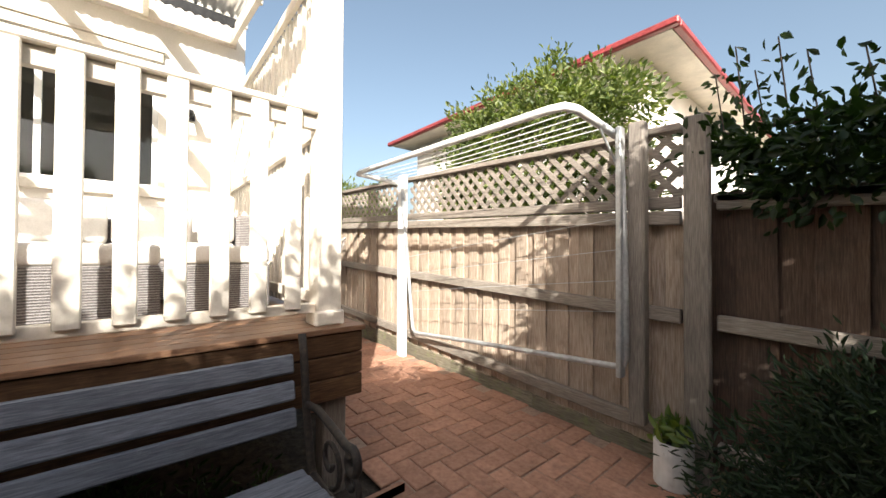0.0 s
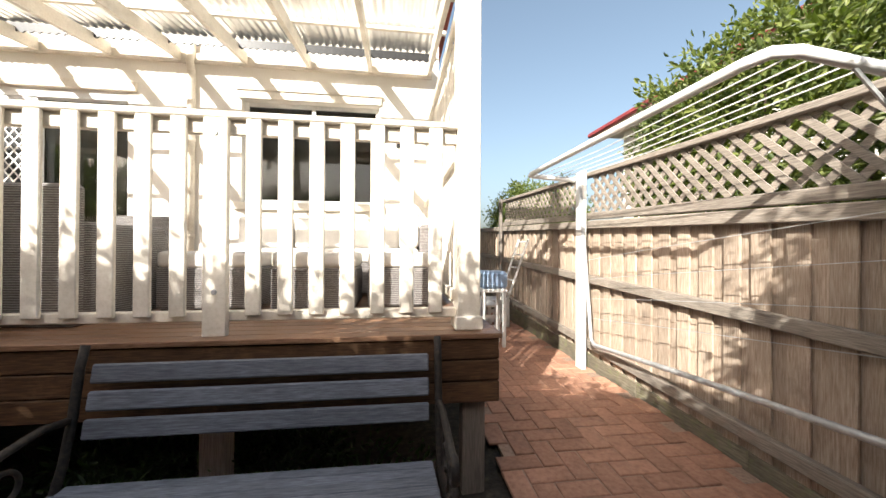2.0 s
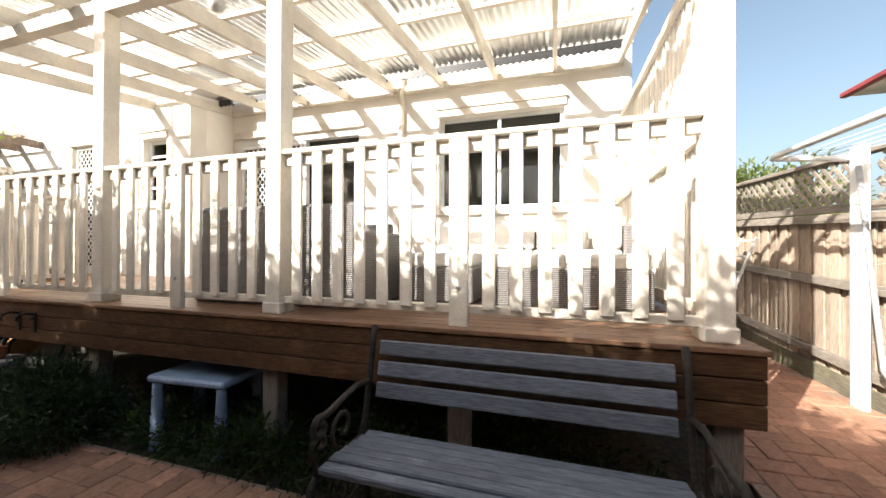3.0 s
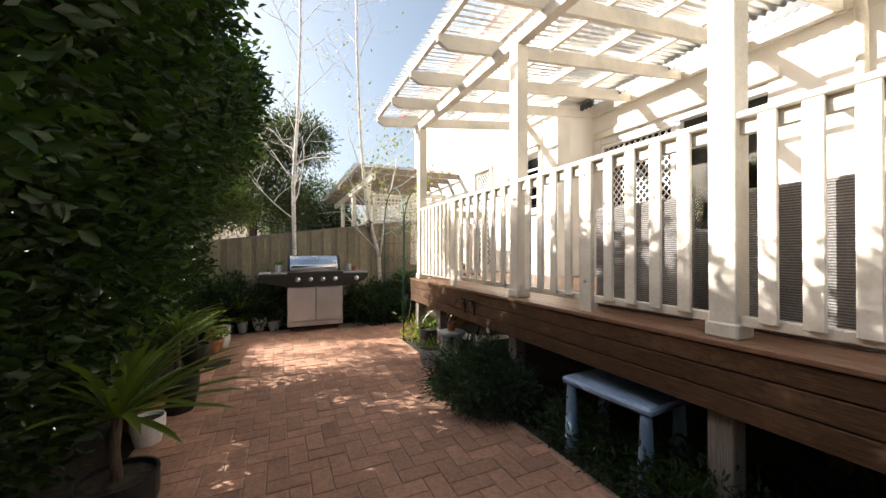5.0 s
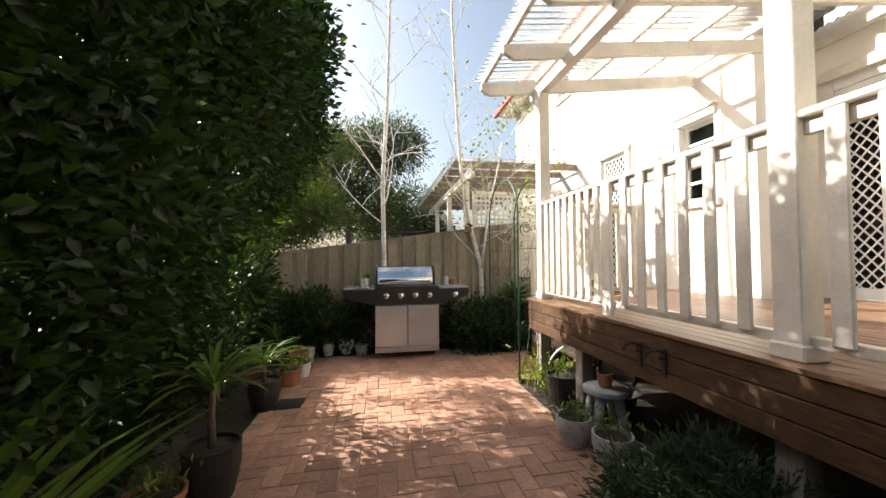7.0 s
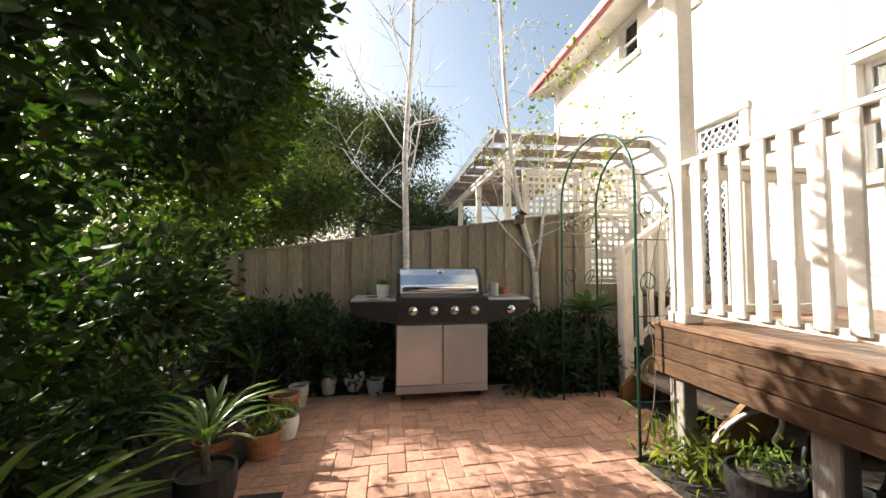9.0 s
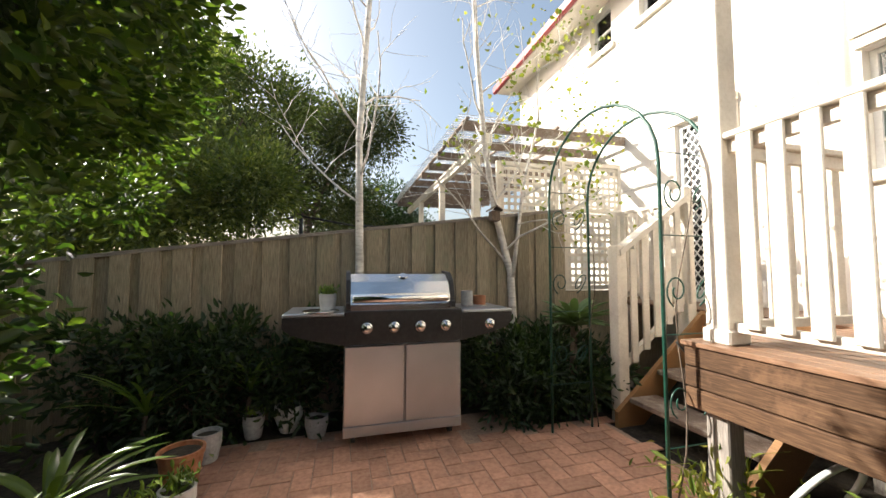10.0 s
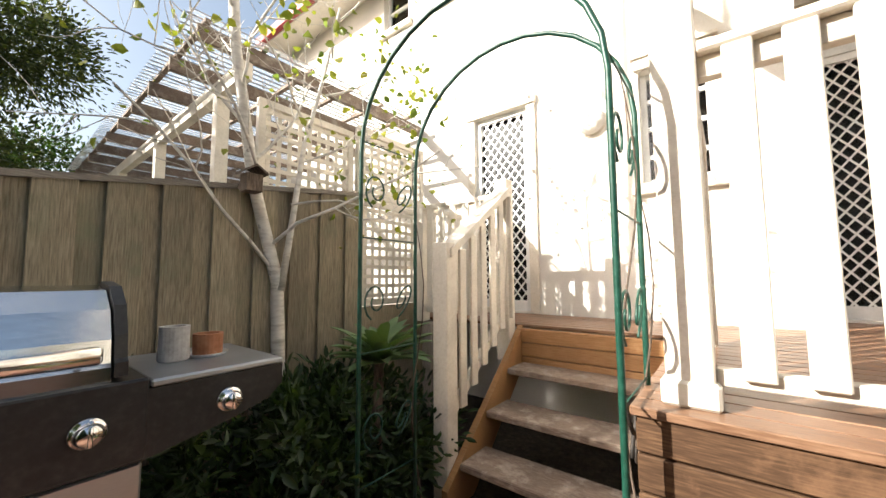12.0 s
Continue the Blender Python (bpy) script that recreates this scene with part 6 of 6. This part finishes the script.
# house fittings
dp = thing("downpipe", "cream painted downpipe on the house wall", "pipe")
part("pipe", tube(bmesh.new(), [(-3.86, -1.72, 3.95), (-3.86, -1.72, 3.5), (-3.82, -1.72, 3.42), (-3.86, -1.72, 3.32), (-3.86, -1.72, 0.91)], 0.042, 14), CREAM, dp, smooth=True)
for z in (2.5, 1.4):
    part("clip", lathe(bmesh.new(), [(0.044, 0), (0.05, 0.003), (0.05, 0.03), (0.044, 0.033)], 14, Matrix.Translation((-3.86, -1.72, z))), CREAM, dp)


def wall_light(x, y, z, mat, label, r=0.13):
    w_ = thing("wall_light", label, "light fitting")
    m_ = Matrix.Translation((x, y, z)) @ Matrix.Rotation(radians(90), 4, "Y")
    part("base", lathe(bmesh.new(), [(0, 0), (r, 0), (r, 0.02), (0, 0.021)], 24, m_), mat, w_)
    part("shade", lathe(bmesh.new(), [(r * 0.93, 0.022), (r * 0.9, 0.05), (r * 0.6, 0.085), (0, 0.10)], 24, m_), FABRIC, w_, smooth=True)


wall_light(JX, -6.05, 2.6, CREAM, "round pale bulkhead light on the house wall")
sp = thing("spot_light", "small dark spotlight on the house wall", "light fitting")
part("base", bx(HX, 0.62, 2.54, HX + 0.03, 0.70, 2.62, 0.004), POT_BLACK, sp)
part("head", tube(bmesh.new(), [(HX + 0.03, 0.66, 2.58), (HX + 0.10, 0.66, 2.60), (HX + 0.20, 0.62, 2.56)], 0.022, 8, 0.035), POT_BLACK, sp, smooth=True)
pl = thing("flood_light", "black and glass floodlight hung from the pergola beam", "light fitting")
part("bracket", tube(bmesh.new(), [(PX, -1.86, 3.03), (PX, -1.86, 2.97)], 0.03, 10), POT_BLACK, pl, smooth=True)
part("arm", tube(bmesh.new(), [(PX, -1.86, 2.975), (PX + 0.03, -1.9, 2.95), (PX + 0.08, -1.93, 2.96)], 0.014, 8), POT_BLACK, pl, smooth=True)
part("lamp", lathe(bmesh.new(), [(0.0, 0.0), (0.03, 0.0), (0.05, -0.03), (0.055, -0.08), (0.03, -0.11), (0, -0.115)], 16, Matrix.Translation((PX, -1.86, 2.972))), POT_WHITE, pl, smooth=True)

# clutter under the deck
hs = thing("garden_hose", "coiled black garden hose under the deck", "hose")
bm = bmesh.new()
for k in range(3):
    tube(bm, [(-1.55 + (0.26 - 0.03 * k) * math.cos(a), -4.75 + 0.04 * k, 0.27 + (0.26 - 0.03 * k) * math.sin(a)) for a in [0.26 * i for i in range(25)]], 0.014, 6)
part("coil", bm, POT_BLACK, hs, smooth=True)
part("loop", tube(bmesh.new(), [(-1.25 + 0.2 * math.cos(a), -5.0 + 0.1 * math.sin(a), 0.28 + 0.2 * math.sin(a)) for a in [0.3 * i for i in range(12)]], 0.012, 6), WHITE_PAINT, hs, "pale hose loop", smooth=True)
tub_ = lathe(bmesh.new(), [(0, 0), (0.2, 0), (0.24, 0.2), (0.26, 0.21), (0.235, 0.2), (0.19, 0.02), (0, 0.02)], 24, Matrix.Translation((-1.35, -4.55, -0.03)))
solo("plastic_tub", tub_, POT_BLACK, "round black plastic tub under the deck", "tub")

EDGE_X = -0.84
# paving bricks, herringbone, with a soldier course along the edges
paving = thing("paving", "red terracotta brick paving in herringbone bond", "paving", kind="structure")
for bed in ((EDGE_X - 0.03, 1.62, -6.95, 1.2), (-7.5, 1.62, 1.202, 2.40), (-1.42, EDGE_X - 0.032, -6.55, -5.44)):
    solo("joint_bed", sloping(*bed, 0.006, 0.016), MORTAR, "sandy bed under the paving bricks", "paving bed", "structure")
BL, BW, GAP = 0.230, 0.115, 0.005


def brick_mesh(l, w, name="paver"):
    e = 0.004
    bm = bmesh.new()
    lo = [bm.verts.new((x * l / 2, y * w / 2, -0.012)) for x, y in ((-1, -1), (1, -1), (1, 1), (-1, 1))]
    mid = [bm.verts.new((x * l / 2, y * w / 2, -e)) for x, y in ((-1, -1), (1, -1), (1, 1), (-1, 1))]
    top = [bm.verts.new((x * (l / 2 - e), y * (w / 2 - e), 0)) for x, y in ((-1, -1), (1, -1), (1, 1), (-1, 1))]
    for a, b in ((lo, mid), (mid, top)):
        for i in range(4):
            bm.faces.new((a[i], a[(i + 1) % 4], b[(i + 1) % 4], b[i]))
    bm.faces.new(top)
    return bm


PAVER = mesh_of(brick_mesh(BL - GAP, BW - GAP), "paver")
PAVER.materials.append(BRICK)


def paved(x, y):
    if EDGE_X - 0.1 < x < 1.58 and -6.85 < y < 2.36:
        return not (x < -0.25 and y < -6.55)
    return -7.2 < x <= EDGE_X and 1.20 < y < 2.36 or (-1.4 < x <= EDGE_X and -6.5 < y < -5.46)


spots = []
u = BW
for i in range(-90, 90):
    for j in range(-30, 30):
        # herringbone: one lying and one standing brick in each cell
        x, y = (i + 2 * j) * u, (i - 2 * j) * u
        spots.append((x + u, y + u / 2, 0))
        spots.append((x + u / 2, y + 2 * u, 90))
seen = set()
near, far = [], []
for x, y, a in spots:
    key = (round(x, 3), round(y, 3), a)
    if key in seen or not paved(x, y):
        continue
    seen.add(key)
    cut = x - (BL if a == 0 else BW) / 2 < EDGE_X and -5.4 < y < 1.15
    if cut and x + (BL if a == 0 else BW) / 2 < EDGE_X + 0.03:
        continue
    ((near if not cut and ((-0.95 < x < 1.0 and -4.6 < y < -1.6) or (x < -0.6 and x > -1.9 and y > 1.1)) else far)).append((x, y, a))
far += near[300:]
for x in np.arange(-7.2, -0.95, BW):
    far.append((float(x), 1.115, 90))
for x, y, a in near[:300]:
    o = part("brick", PAVER, BRICK, paving)
    tilt = 1.15 if -1.7 < x else 0.0
    o.matrix_world = pose(x, y, ground_z(x, y) + random.uniform(-0.0025, 0.0015), random.uniform(-0.4, 0.4), tilt + random.uniform(-0.4, 0.4), 0) @ pose(0, 0, 0, 0, 0, a + random.uniform(-0.5, 0.5))
pv = np.array([v.co[:] for v in PAVER.vertices])
pf = [tuple(p.vertices) for p in PAVER.polygons]
vs, fs = [], []
for x, y, a in far:
    r = radians(a + random.uniform(-0.5, 0.5))
    m = np.array(((math.cos(r), -math.sin(r), 0), (math.sin(r), math.cos(r), 0), (0, 0, 1)))
    base = len(vs)
    q = pv @ m.T
    q[:, 2] += (-0.02 if x > -1.7 else 0.0) * q[:, 0] + random.uniform(-0.006, 0.006) * q[:, 0] + random.uniform(-0.006, 0.006) * q[:, 1]
    q += np.array((x, y, ground_z(x, y) + random.uniform(-0.0025, 0.0015)))
    if -5.4 < y < 1.15:
        q[:, 0] = np.maximum(q[:, 0], EDGE_X)
    vs.extend(q.tolist())
    fs.extend([tuple(base + k for k in f) for f in pf])
me = bpy.data.meshes.new("paving_bricks")
me.from_pydata(vs, [], fs)
part("paving_bricks", me, BRICK, paving, kind="stuff")
